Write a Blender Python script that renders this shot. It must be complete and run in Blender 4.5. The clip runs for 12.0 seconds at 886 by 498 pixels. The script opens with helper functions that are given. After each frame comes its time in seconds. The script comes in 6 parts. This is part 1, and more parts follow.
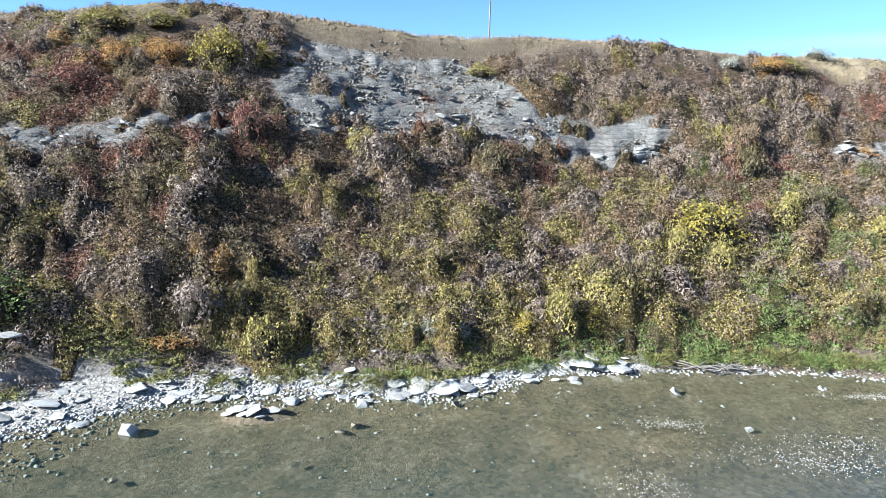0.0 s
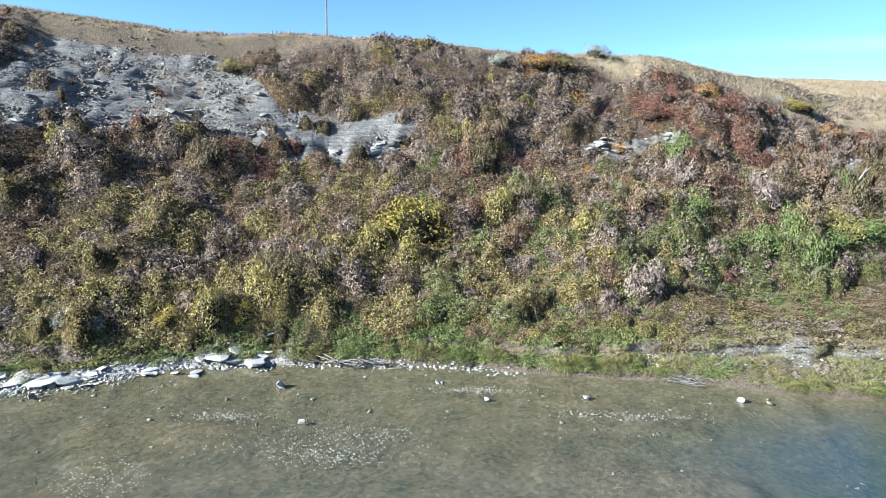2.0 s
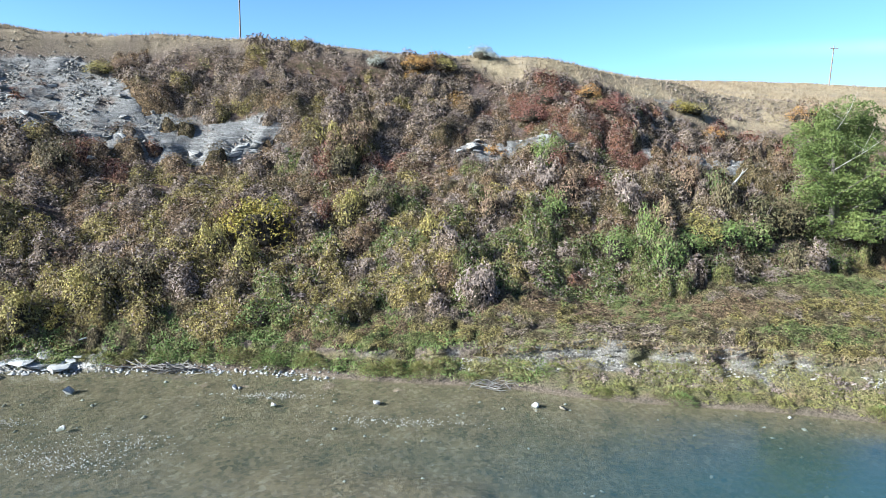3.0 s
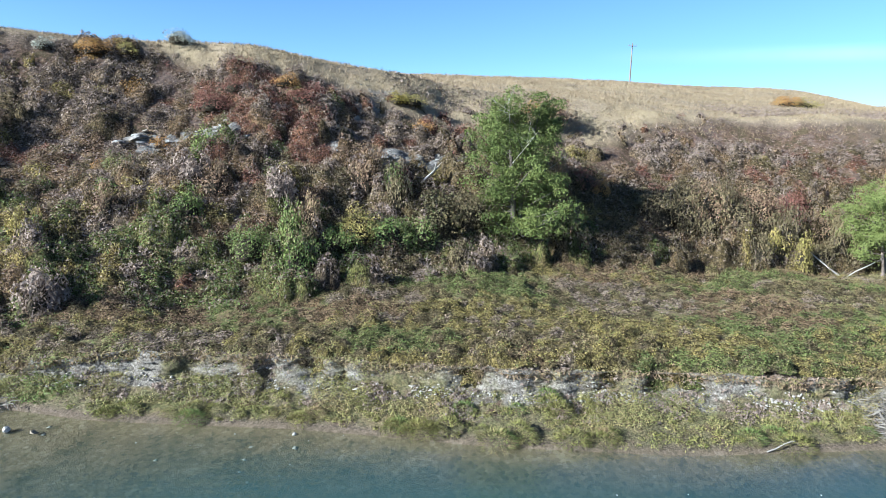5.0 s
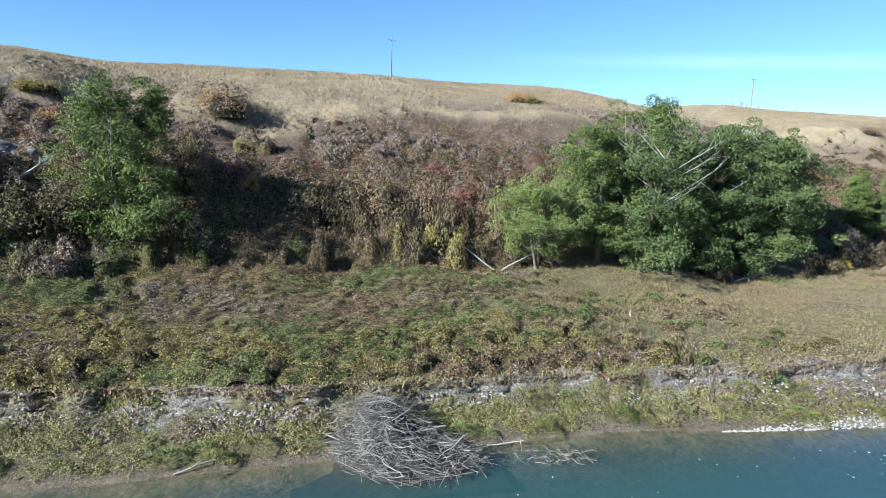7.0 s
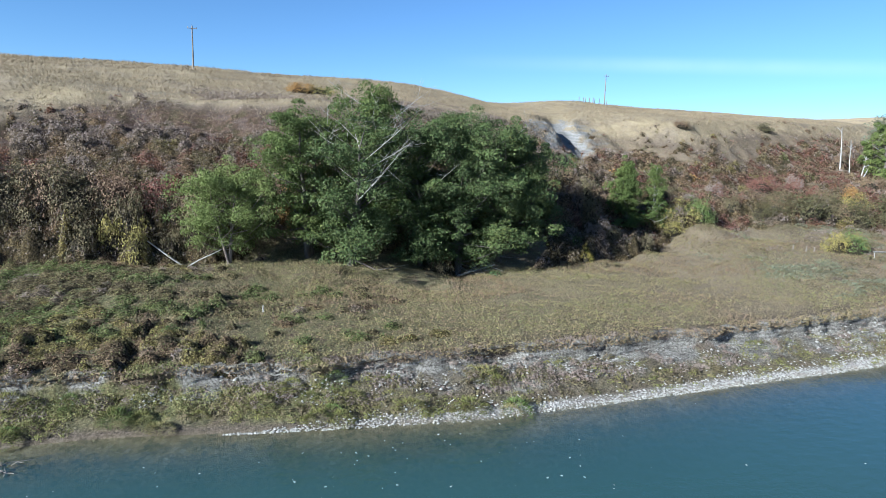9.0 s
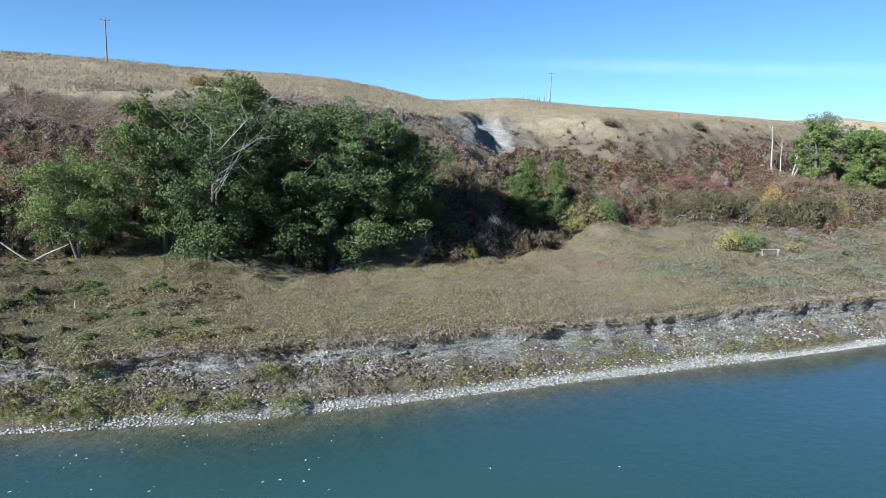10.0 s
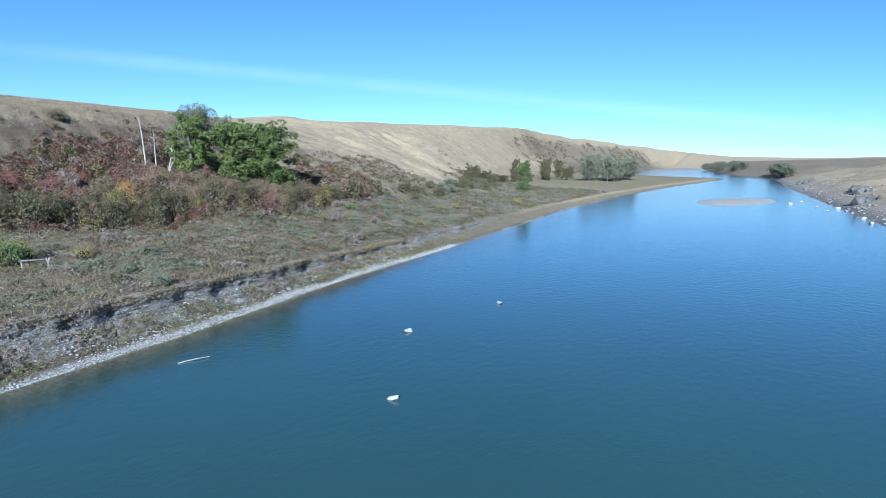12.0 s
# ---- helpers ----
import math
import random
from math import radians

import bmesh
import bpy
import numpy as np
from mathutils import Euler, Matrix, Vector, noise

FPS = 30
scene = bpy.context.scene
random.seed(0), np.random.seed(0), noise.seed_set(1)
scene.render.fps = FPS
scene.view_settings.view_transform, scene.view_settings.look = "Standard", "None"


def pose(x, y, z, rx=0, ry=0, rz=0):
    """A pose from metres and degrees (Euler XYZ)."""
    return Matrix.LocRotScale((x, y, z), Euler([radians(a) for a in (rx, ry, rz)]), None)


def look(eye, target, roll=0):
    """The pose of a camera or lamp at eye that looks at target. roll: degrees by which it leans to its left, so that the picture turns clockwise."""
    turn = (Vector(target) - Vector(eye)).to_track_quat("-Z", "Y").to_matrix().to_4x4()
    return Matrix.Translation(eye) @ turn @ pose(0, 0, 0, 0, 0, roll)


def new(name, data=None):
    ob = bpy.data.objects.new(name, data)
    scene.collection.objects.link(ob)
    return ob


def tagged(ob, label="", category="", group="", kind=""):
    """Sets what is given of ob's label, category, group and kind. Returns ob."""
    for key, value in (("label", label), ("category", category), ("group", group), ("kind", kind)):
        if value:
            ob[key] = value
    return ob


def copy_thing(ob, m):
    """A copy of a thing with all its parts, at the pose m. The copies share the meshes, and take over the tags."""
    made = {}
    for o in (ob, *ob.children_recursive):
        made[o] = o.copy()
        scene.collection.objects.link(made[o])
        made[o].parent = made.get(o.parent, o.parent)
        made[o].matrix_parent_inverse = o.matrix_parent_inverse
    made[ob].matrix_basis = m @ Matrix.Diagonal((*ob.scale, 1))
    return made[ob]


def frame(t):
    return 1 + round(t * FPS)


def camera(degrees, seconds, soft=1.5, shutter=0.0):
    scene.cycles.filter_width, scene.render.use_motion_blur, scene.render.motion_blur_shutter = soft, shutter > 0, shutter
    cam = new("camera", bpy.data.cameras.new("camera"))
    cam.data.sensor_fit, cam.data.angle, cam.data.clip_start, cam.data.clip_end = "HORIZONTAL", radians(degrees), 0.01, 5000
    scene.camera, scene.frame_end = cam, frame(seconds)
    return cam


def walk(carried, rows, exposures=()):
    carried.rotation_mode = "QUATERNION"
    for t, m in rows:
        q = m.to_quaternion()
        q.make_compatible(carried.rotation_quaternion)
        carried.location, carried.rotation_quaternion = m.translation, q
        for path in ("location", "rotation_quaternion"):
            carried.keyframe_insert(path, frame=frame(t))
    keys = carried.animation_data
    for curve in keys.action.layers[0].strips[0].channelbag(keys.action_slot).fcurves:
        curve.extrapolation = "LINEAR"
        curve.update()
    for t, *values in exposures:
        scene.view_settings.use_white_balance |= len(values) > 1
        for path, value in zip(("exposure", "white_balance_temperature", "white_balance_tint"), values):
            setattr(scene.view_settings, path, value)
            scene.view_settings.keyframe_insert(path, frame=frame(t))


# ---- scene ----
cam = camera(71.2, 12.0, soft=0.75)
PATH = [
    (0, (-0.093, -1.05, 15.308), (-0.095, 0.917, 14.946), 1.3),
    (0.5, (5.885, -1.083, 15.327), (5.884, 0.884, 14.964), 1.3),
    (1, (11.954, -1.11, 15.359), (11.953, 0.857, 14.999), 1.3),
    (1.5, (18.02, -1.08, 15.291), (18.02, 0.887, 14.932), 1.4),
    (2, (24.12, -0.982, 15.325), (24.122, 0.986, 14.968), 1.4),
    (2.5, (30.264, -0.817, 15.42), (30.267, 1.152, 15.07), 1.5),
    (2.7, (32.775, -0.65, 15.426), (32.78, 1.319, 15.079), 1.4),
    (4.3, (53.193, 1.575, 15.273), (53.213, 3.546, 14.932), 1.5),
    (4.5, (55.69, 1.868, 15.269), (55.754, 3.837, 14.929), 1.5),
    (5, (61.824, 2.643, 15.269), (62.008, 4.606, 14.93), 1.6),
    (5.5, (67.908, 3.159, 15.235), (68.211, 5.107, 14.899), 1.7),
    (6, (74.085, 3.253, 15.272), (74.46, 5.188, 14.937), 1.9),
    (6.5, (80.377, 2.968, 15.273), (80.813, 4.891, 14.94), 1.9),
    (7, (86.602, 2.338, 15.262), (87.09, 4.249, 14.932), 1.8),
    (7.5, (92.867, 1.532, 15.281), (93.401, 3.431, 14.949), 1.8),
    (7.7, (95.328, 1.172, 15.262), (95.878, 3.067, 14.932), 1.8),
    (9.3, (114.699, -2.281, 14.632), (115.332, -0.411, 14.311), 1.9),
    (9.5, (117.137, -2.766, 14.591), (117.774, -0.897, 14.27), 2.0),
    (10, (123.149, -3.979, 14.447), (123.793, -2.113, 14.127), 2.1),
    (10.5, (129.162, -5.273, 14.328), (129.811, -3.408, 14.01), 2.1),
    (11, (135.394, -6.639, 14.246), (136.063, -4.781, 13.931), 2.0),
    (11.5, (141.993, -8.197, 14.241), (143.032, -6.516, 13.938), 1.7),
    (11.6, (143.279, -8.538, 14.238), (144.477, -6.964, 13.938), 1.7),
    (11.7, (144.522, -8.893, 14.233), (145.88, -7.454, 13.943), 1.7),
    (11.8, (145.723, -9.273, 14.227), (147.226, -7.987, 13.935), 1.4),
    (11.9, (146.879, -9.68, 14.218), (148.512, -8.56, 13.936), 1.4),
    (12, (148.012, -10.097, 14.21), (149.754, -9.156, 13.926), 0.9),
]
walk(cam, [(t, look(eye, target, roll)) for t, eye, target, roll in PATH],
     exposures=[(0, 2.43, 5650, 4), (2.5, 2.38, 5620, 4), (5.5, 2.16, 5560, 4), (7.5, 1.95, 5540, 4), (9.5, 1.74, 5360, 4), (11, 1.66, 5260, 4), (12, 1.52, 4850, 4)])

# ---- sky and sun ----
SUN_ELEVATION, SUN_WAY = radians(24), Vector((0.93, 0.36, 0)).normalized()
world = bpy.data.worlds.new("sky")
scene.world = world
world.use_nodes = True
wt = world.node_tree
wt.nodes.clear()
sky = wt.nodes.new("ShaderNodeTexSky")
sky.sky_type, sky.sun_disc = "NISHITA", False
sky.sun_elevation = SUN_ELEVATION
sky.sun_rotation = math.atan2(-SUN_WAY.x, -SUN_WAY.y)
sky.altitude, sky.air_density, sky.dust_density, sky.ozone_density = 1000, 0.9, 0.0, 4.5
back, out = wt.nodes.new("ShaderNodeBackground"), wt.nodes.new("ShaderNodeOutputWorld")
back.inputs[1].default_value = 0.045
# a faint streak of high cloud that runs low across the sky
ray = wt.nodes.new("ShaderNodeTexCoord")
tilt = wt.nodes.new("ShaderNodeVectorMath")
tilt.operation, tilt.inputs[1].default_value = "DOT_PRODUCT", (-0.056, -0.1204, 0.9911)
wt.links.new(ray.outputs["Generated"], tilt.inputs[0])
wisp = wt.nodes.new("ShaderNodeTexNoise")
wisp.inputs["Scale"].default_value, wisp.inputs["Detail"].default_value = 9, 5
wt.links.new(ray.outputs["Generated"], wisp.inputs["Vector"])
thin = wt.nodes.new("ShaderNodeMath")
thin.operation = "ABSOLUTE"
wt.links.new(tilt.outputs["Value"], thin.inputs[0])
band = wt.nodes.new("ShaderNodeMapRange")
band.interpolation_type = "SMOOTHSTEP"
for k, value in ((1, 0.016), (2, 0.0), (3, 0.0), (4, 0.22)):
    band.inputs[k].default_value = value
wt.links.new(thin.outputs[0], band.inputs[0])
veil = wt.nodes.new("ShaderNodeMath")
veil.operation = "MULTIPLY"
east = wt.nodes.new("ShaderNodeSeparateXYZ")
wt.links.new(ray.outputs["Generated"], east.inputs[0])
reach = wt.nodes.new("ShaderNodeMapRange")
reach.inputs[1].default_value, reach.inputs[2].default_value = 0.3, 0.6
wt.links.new(east.outputs[0], reach.inputs[0])
side = wt.nodes.new("ShaderNodeMath")
side.operation = "MULTIPLY"
wt.links.new(band.outputs[0], side.inputs[0])
wt.links.new(reach.outputs[0], side.inputs[1])
wt.links.new(side.outputs[0], veil.inputs[0])
wt.links.new(wisp.outputs["Fac"], veil.inputs[1])
cloud = wt.nodes.new("ShaderNodeMix")
cloud.data_type = "RGBA"
cloud.inputs[7].default_value = (9.0, 9.6, 10.0, 1)
wt.links.new(veil.outputs[0], cloud.inputs[0])
wt.links.new(sky.outputs[0], cloud.inputs[6])
wt.links.new(cloud.outputs[2], back.inputs[0])
wt.links.new(back.outputs[0], out.inputs[0])
sun = new("sun", bpy.data.lights.new("sun", "SUN"))
sun.data.energy, sun.data.angle, sun.data.color = 5.0, radians(0.53), (1.0, 0.94, 0.86)
sun.matrix_world = look((0, 0, 200), Vector((0, 0, 200)) + SUN_WAY * math.cos(SUN_ELEVATION) - Vector((0, 0, math.sin(SUN_ELEVATION))))


# ---- materials ----
class Graph:
    """A short way to write a node material."""

    def __init__(self, name):
        self.mat = bpy.data.materials.new(name)
        self.mat.use_nodes = True
        self.tree = self.mat.node_tree
        self.tree.nodes.clear()
        self.out = self.add("ShaderNodeOutputMaterial")

    def add(self, kind):
        return self.tree.nodes.new(kind)

    def put(self, socket, value):
        if isinstance(value, bpy.types.NodeSocket):
            self.tree.links.new(value, socket)
        elif isinstance(value, (tuple, list)) and len(value) == 3 and socket.type == "RGBA":
            socket.default_value = (*value, 1)
        else:
            socket.default_value = value

    def place(self):
        return self.add("ShaderNodeNewGeometry").outputs["Position"]

    def island(self):
        return self.add("ShaderNodeNewGeometry").outputs["Random Per Island"]

    def chance(self):
        return self.add("ShaderNodeObjectInfo").outputs["Random"]

    def attr(self, name):
        n = self.add("ShaderNodeAttribute")
        n.attribute_name = name
        return n.outputs["Fac"]

    def noise(self, scale, detail=4, rough=0.6, stretch=(1, 1, 1), where=None):
        m = self.add("ShaderNodeMapping")
        self.put(m.inputs["Vector"], where or self.place())
        m.inputs["Scale"].default_value = stretch
        n = self.add("ShaderNodeTexNoise")
        self.put(n.inputs["Vector"], m.outputs[0])
        n.inputs["Scale"].default_value, n.inputs["Detail"].default_value, n.inputs["Roughness"].default_value = scale, detail, rough
        return n.outputs["Fac"]

    def cells(self, scale, stretch=(1, 1, 1), feature="F1", out="Distance"):
        m = self.add("ShaderNodeMapping")
        self.put(m.inputs["Vector"], self.place())
        m.inputs["Scale"].default_value = stretch
        n = self.add("ShaderNodeTexVoronoi")
        n.feature = feature
        self.put(n.inputs["Vector"], m.outputs[0])
        n.inputs["Scale"].default_value = scale
        return n.outputs[out]

    def math(self, op, a, b=0.0, clamp=False):
        n = self.add("ShaderNodeMath")
        n.operation, n.use_clamp = op, clamp
        self.put(n.inputs[0], a)
        self.put(n.inputs[1], b)
        return n.outputs[0]

    def span(self, v, a, b, c=0.0, d=1.0):
        n = self.add("ShaderNodeMapRange")
        n.clamp = True
        for k, value in enumerate((v, a, b, c, d)):
            self.put(n.inputs[k], value)
        return n.outputs[0]

    def ramp(self, fac, stops):
        n = self.add("ShaderNodeValToRGB")
        while len(n.color_ramp.elements) < len(stops):
            n.color_ramp.elements.new(0.5)
        for e, (p, c) in zip(n.color_ramp.elements, stops):
            e.position, e.color = p, (*c, 1)
        self.put(n.inputs[0], fac)
        return n.outputs[0]

    def mix(self, fac, a, b, blend="MIX"):
        n = self.add("ShaderNodeMix")
        n.data_type, n.blend_type = "RGBA", blend
        self.put(n.inputs[0], fac)
        self.put(n.inputs[6], a)
        self.put(n.inputs[7], b)
        return n.outputs[2]

    def bump(self, v, distance, strength=1.0):
        n = self.add("ShaderNodeBump")
        n.inputs["Strength"].default_value, n.inputs["Distance"].default_value = strength, distance
        self.put(n.inputs["Height"], v)
        return n.outputs[0]

    def surface(self, colour, rough=0.9, normal=None, gloss=0.25):
        n = self.add("ShaderNodeBsdfPrincipled")
        self.put(n.inputs["Base Color"], colour)
        self.put(n.inputs["Roughness"], rough)
        self.put(n.inputs["Specular IOR Level"], gloss)
        if normal:
            self.put(n.inputs["Normal"], normal)
        return n.outputs[0]

    def blend(self, fac, a, b):
        n = self.add("ShaderNodeMixShader")
        for k, value in enumerate((fac, a, b)):
            self.put(n.inputs[k], value)
        return n.outputs[0]

    def done(self, shader):
        self.put(self.out.inputs[0], shader)
        return self.mat


def leaf_material(name, colours, patch=0.45, through_light=0.2, faded=0.45):
    """Leaves: colours from one shade to the next by leaf, by shrub and by patch of ground."""
    g = Graph(name)
    v = g.math("ADD", g.math("MULTIPLY", g.island(), 0.36), g.math("MULTIPLY", g.noise(patch, 3, 0.6), 0.9))
    v = g.math("ADD", v, g.math("MULTIPLY", g.chance(), 0.12))
    v = g.span(v, 0.28, 1.12)
    colour = g.ramp(v, [(k / (len(colours) - 1), c) for k, c in enumerate(colours)])
    odd = g.math("FRACT", g.math("MULTIPLY", g.island(), 37.0))
    colour = g.mix(g.math("MULTIPLY", g.math("GREATER_THAN", odd, 0.66), faded), colour, (0.135, 0.098, 0.063))
    t = g.add("ShaderNodeBsdfTranslucent")
    g.put(t.inputs[0], colour)
    return g.done(g.blend(through_light, g.surface(colour, 0.7, gloss=0.18), t.outputs[0]))


PALETTE = {
    "rust": [(0.082, 0.052, 0.038), (0.142, 0.092, 0.062), (0.182, 0.122, 0.08), (0.17, 0.14, 0.068), (0.225, 0.132, 0.076)],
    "umber": [(0.05, 0.041, 0.025), (0.085, 0.072, 0.039), (0.122, 0.105, 0.053), (0.146, 0.11, 0.06)],
    "maroon": [(0.082, 0.035, 0.033), (0.137, 0.055, 0.046), (0.173, 0.086, 0.062), (0.204, 0.062, 0.046)],
    "olive": [(0.094, 0.086, 0.033), (0.150, 0.133, 0.044), (0.210, 0.183, 0.055), (0.260, 0.216, 0.067), (0.183, 0.128, 0.055)],
    "green": [(0.049, 0.082, 0.024), (0.082, 0.122, 0.035), (0.125, 0.163, 0.046), (0.174, 0.184, 0.054)],
    "yellow": [(0.1, 0.092, 0.022), (0.165, 0.142, 0.028), (0.24, 0.19, 0.035), (0.31, 0.23, 0.04)],
    "orange": [(0.202, 0.107, 0.038), (0.29, 0.158, 0.05), (0.315, 0.208, 0.057)],
    "brush": [(0.105, 0.083, 0.074), (0.162, 0.128, 0.112), (0.225, 0.18, 0.152), (0.18, 0.146, 0.1)],
    "sage": [(0.189, 0.208, 0.17), (0.265, 0.284, 0.239), (0.328, 0.34, 0.302)],
    "forb": [(0.087, 0.105, 0.040), (0.138, 0.148, 0.057), (0.202, 0.182, 0.072), (0.210, 0.155, 0.091), (0.210, 0.127, 0.094)],
    "straw": [(0.132, 0.101, 0.066), (0.195, 0.151, 0.098), (0.252, 0.202, 0.129), (0.296, 0.243, 0.158)],
    "meadow": [(0.12, 0.112, 0.048), (0.165, 0.14, 0.064), (0.2, 0.155, 0.09), (0.172, 0.12, 0.086), (0.25, 0.198, 0.118)],
    "sedge": [(0.070, 0.086, 0.026), (0.116, 0.126, 0.035), (0.166, 0.156, 0.050), (0.171, 0.141, 0.070)],
    "cottonwood": [(0.016, 0.028, 0.01), (0.035, 0.056, 0.018), (0.074, 0.102, 0.032), (0.18, 0.186, 0.054)],
    "poplar": [(0.036, 0.054, 0.014), (0.062, 0.088, 0.023), (0.098, 0.124, 0.034), (0.15, 0.158, 0.046)],
    "willow": [(0.074, 0.1, 0.03), (0.116, 0.144, 0.042), (0.16, 0.184, 0.06)],
    "thorn": [(0.034, 0.036, 0.017), (0.058, 0.056, 0.026), (0.09, 0.078, 0.034), (0.105, 0.072, 0.04)],
    "grey": [(0.082, 0.091, 0.057), (0.126, 0.135, 0.088), (0.176, 0.18, 0.126)],
}
LEAF = {
    "rust": leaf_material("leaf_rust", PALETTE["rust"]),
    "umber": leaf_material("leaf_umber", PALETTE["umber"]),
    "maroon": leaf_material("leaf_maroon", PALETTE["maroon"]),
    "olive": leaf_material("leaf_olive", PALETTE["olive"]),
    "green": leaf_material("leaf_green", PALETTE["green"]),
    "yellow": leaf_material("leaf_yellow", PALETTE["yellow"], faded=0.3),
    "orange": leaf_material("leaf_orange", PALETTE["orange"]),
    "brush": leaf_material("leaf_brush", PALETTE["brush"]),
    "sage": leaf_material("leaf_sage", PALETTE["sage"]),
    "forb": leaf_material("leaf_forb", PALETTE["forb"], 0.16),
    "straw": leaf_material("grass_straw", PALETTE["straw"], 0.18),
    "meadow": leaf_material("grass_meadow", PALETTE["meadow"], 0.11),
    "sedge": leaf_material("grass_sedge", PALETTE["sedge"], 0.4),
    "cottonwood": leaf_material("leaf_cottonwood", PALETTE["cottonwood"], 0.3, 0.1, 0.15),
    "poplar": leaf_material("leaf_poplar", PALETTE["poplar"], 0.3, 0.2, 0.1),
    "willow": leaf_material("leaf_willow", PALETTE["willow"], 0.4, 0.2, 0.1),
    "thorn": leaf_material("leaf_dark_olive", PALETTE["thorn"], faded=0.25),
    "grey": leaf_material("leaf_greygreen", PALETTE["grey"], 0.3),
}


def bark_material(name, dark, light, scale=3.0):
    g = Graph(name)
    n = g.noise(scale, 6, 0.65, (2, 2, 0.5))
    return g.done(g.surface(g.ramp(n, [(0.25, dark), (0.75, light)]), 0.9, g.bump(g.noise(scale * 6, 4, 0.7, (2, 2, 0.4)), 0.03)))


BARK = bark_material("bark", (0.034, 0.029, 0.025), (0.12, 0.105, 0.09))
TWIG = bark_material("twigs", (0.076, 0.06, 0.05), (0.189, 0.158, 0.139), 1.0)
BLEACHED = bark_material("bleached_wood", (0.13, 0.122, 0.11), (0.37, 0.352, 0.325), 2.0)
WEATHERED = bark_material("weathered_sticks", (0.06, 0.054, 0.048), (0.235, 0.22, 0.2), 1.6)
POLE_WOOD = bark_material("pole_wood", (0.101, 0.082, 0.069), (0.202, 0.176, 0.151), 1.5)


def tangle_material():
    """Leaves and twigs grown together: the hue of what grows there, its fine dark gaps painted shade."""
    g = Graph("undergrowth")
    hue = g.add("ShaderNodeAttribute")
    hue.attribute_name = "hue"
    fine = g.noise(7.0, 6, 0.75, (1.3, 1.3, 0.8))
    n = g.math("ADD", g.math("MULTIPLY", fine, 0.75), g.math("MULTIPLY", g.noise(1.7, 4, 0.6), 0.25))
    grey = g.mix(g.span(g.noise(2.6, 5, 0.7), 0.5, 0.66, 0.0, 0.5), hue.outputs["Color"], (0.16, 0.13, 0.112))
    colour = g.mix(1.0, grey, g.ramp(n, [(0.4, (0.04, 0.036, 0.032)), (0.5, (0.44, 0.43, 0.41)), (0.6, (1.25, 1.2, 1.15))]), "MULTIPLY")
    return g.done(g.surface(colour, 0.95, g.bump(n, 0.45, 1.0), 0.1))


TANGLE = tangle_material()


# near black, to stand in for the shade among a shrub's inner leaves
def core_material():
    g = Graph("shade_dark_twigs")
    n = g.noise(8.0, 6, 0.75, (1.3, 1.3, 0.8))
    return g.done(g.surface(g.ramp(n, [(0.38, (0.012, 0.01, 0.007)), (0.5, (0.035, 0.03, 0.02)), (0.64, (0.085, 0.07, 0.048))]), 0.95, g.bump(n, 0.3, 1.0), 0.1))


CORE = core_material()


def stone_material(name, dark, light, scale=1.6):
    g = Graph(name)
    v = g.math("ADD", g.math("MULTIPLY", g.noise(scale, 6, 0.65, (1, 1, 3)), 0.7), g.math("MULTIPLY", g.math("ADD", g.chance(), g.island()), 0.2))
    colour = g.ramp(v, [(0.25, dark), (0.5, tuple((a + b) / 2 for a, b in zip(dark, light))), (0.75, light)])
    stain = g.span(g.noise(0.8, 4), 0.55, 0.7)
    colour = g.mix(g.math("MULTIPLY", stain, 0.5), colour, (0.158, 0.126, 0.088))
    return g.done(g.surface(colour, 0.85, g.bump(g.noise(14, 5, 0.7, (1, 1, 3)), 0.04)))


SLAB = stone_material("pale_shale", (0.151, 0.151, 0.15), (0.365, 0.362, 0.35))
LEDGE = stone_material("ledge_shale", (0.076, 0.076, 0.074), (0.239, 0.236, 0.227))
CLIFF_STONE = stone_material("cliff_shale", (0.075, 0.07, 0.062), (0.225, 0.212, 0.19), 1.8)
DARK_ROCK = stone_material("dark_rock", (0.028, 0.027, 0.026), (0.11, 0.106, 0.098), 0.8)
CLOD = stone_material("pale_earth", (0.126, 0.117, 0.101), (0.34, 0.33, 0.305), 1.2)
PEBBLE = stone_material("pebbles", (0.126, 0.117, 0.101), (0.353, 0.34, 0.315), 2.5)
RIVER_STONE = stone_material("river_stones", (0.06, 0.05, 0.036), (0.17, 0.148, 0.112), 2.0)


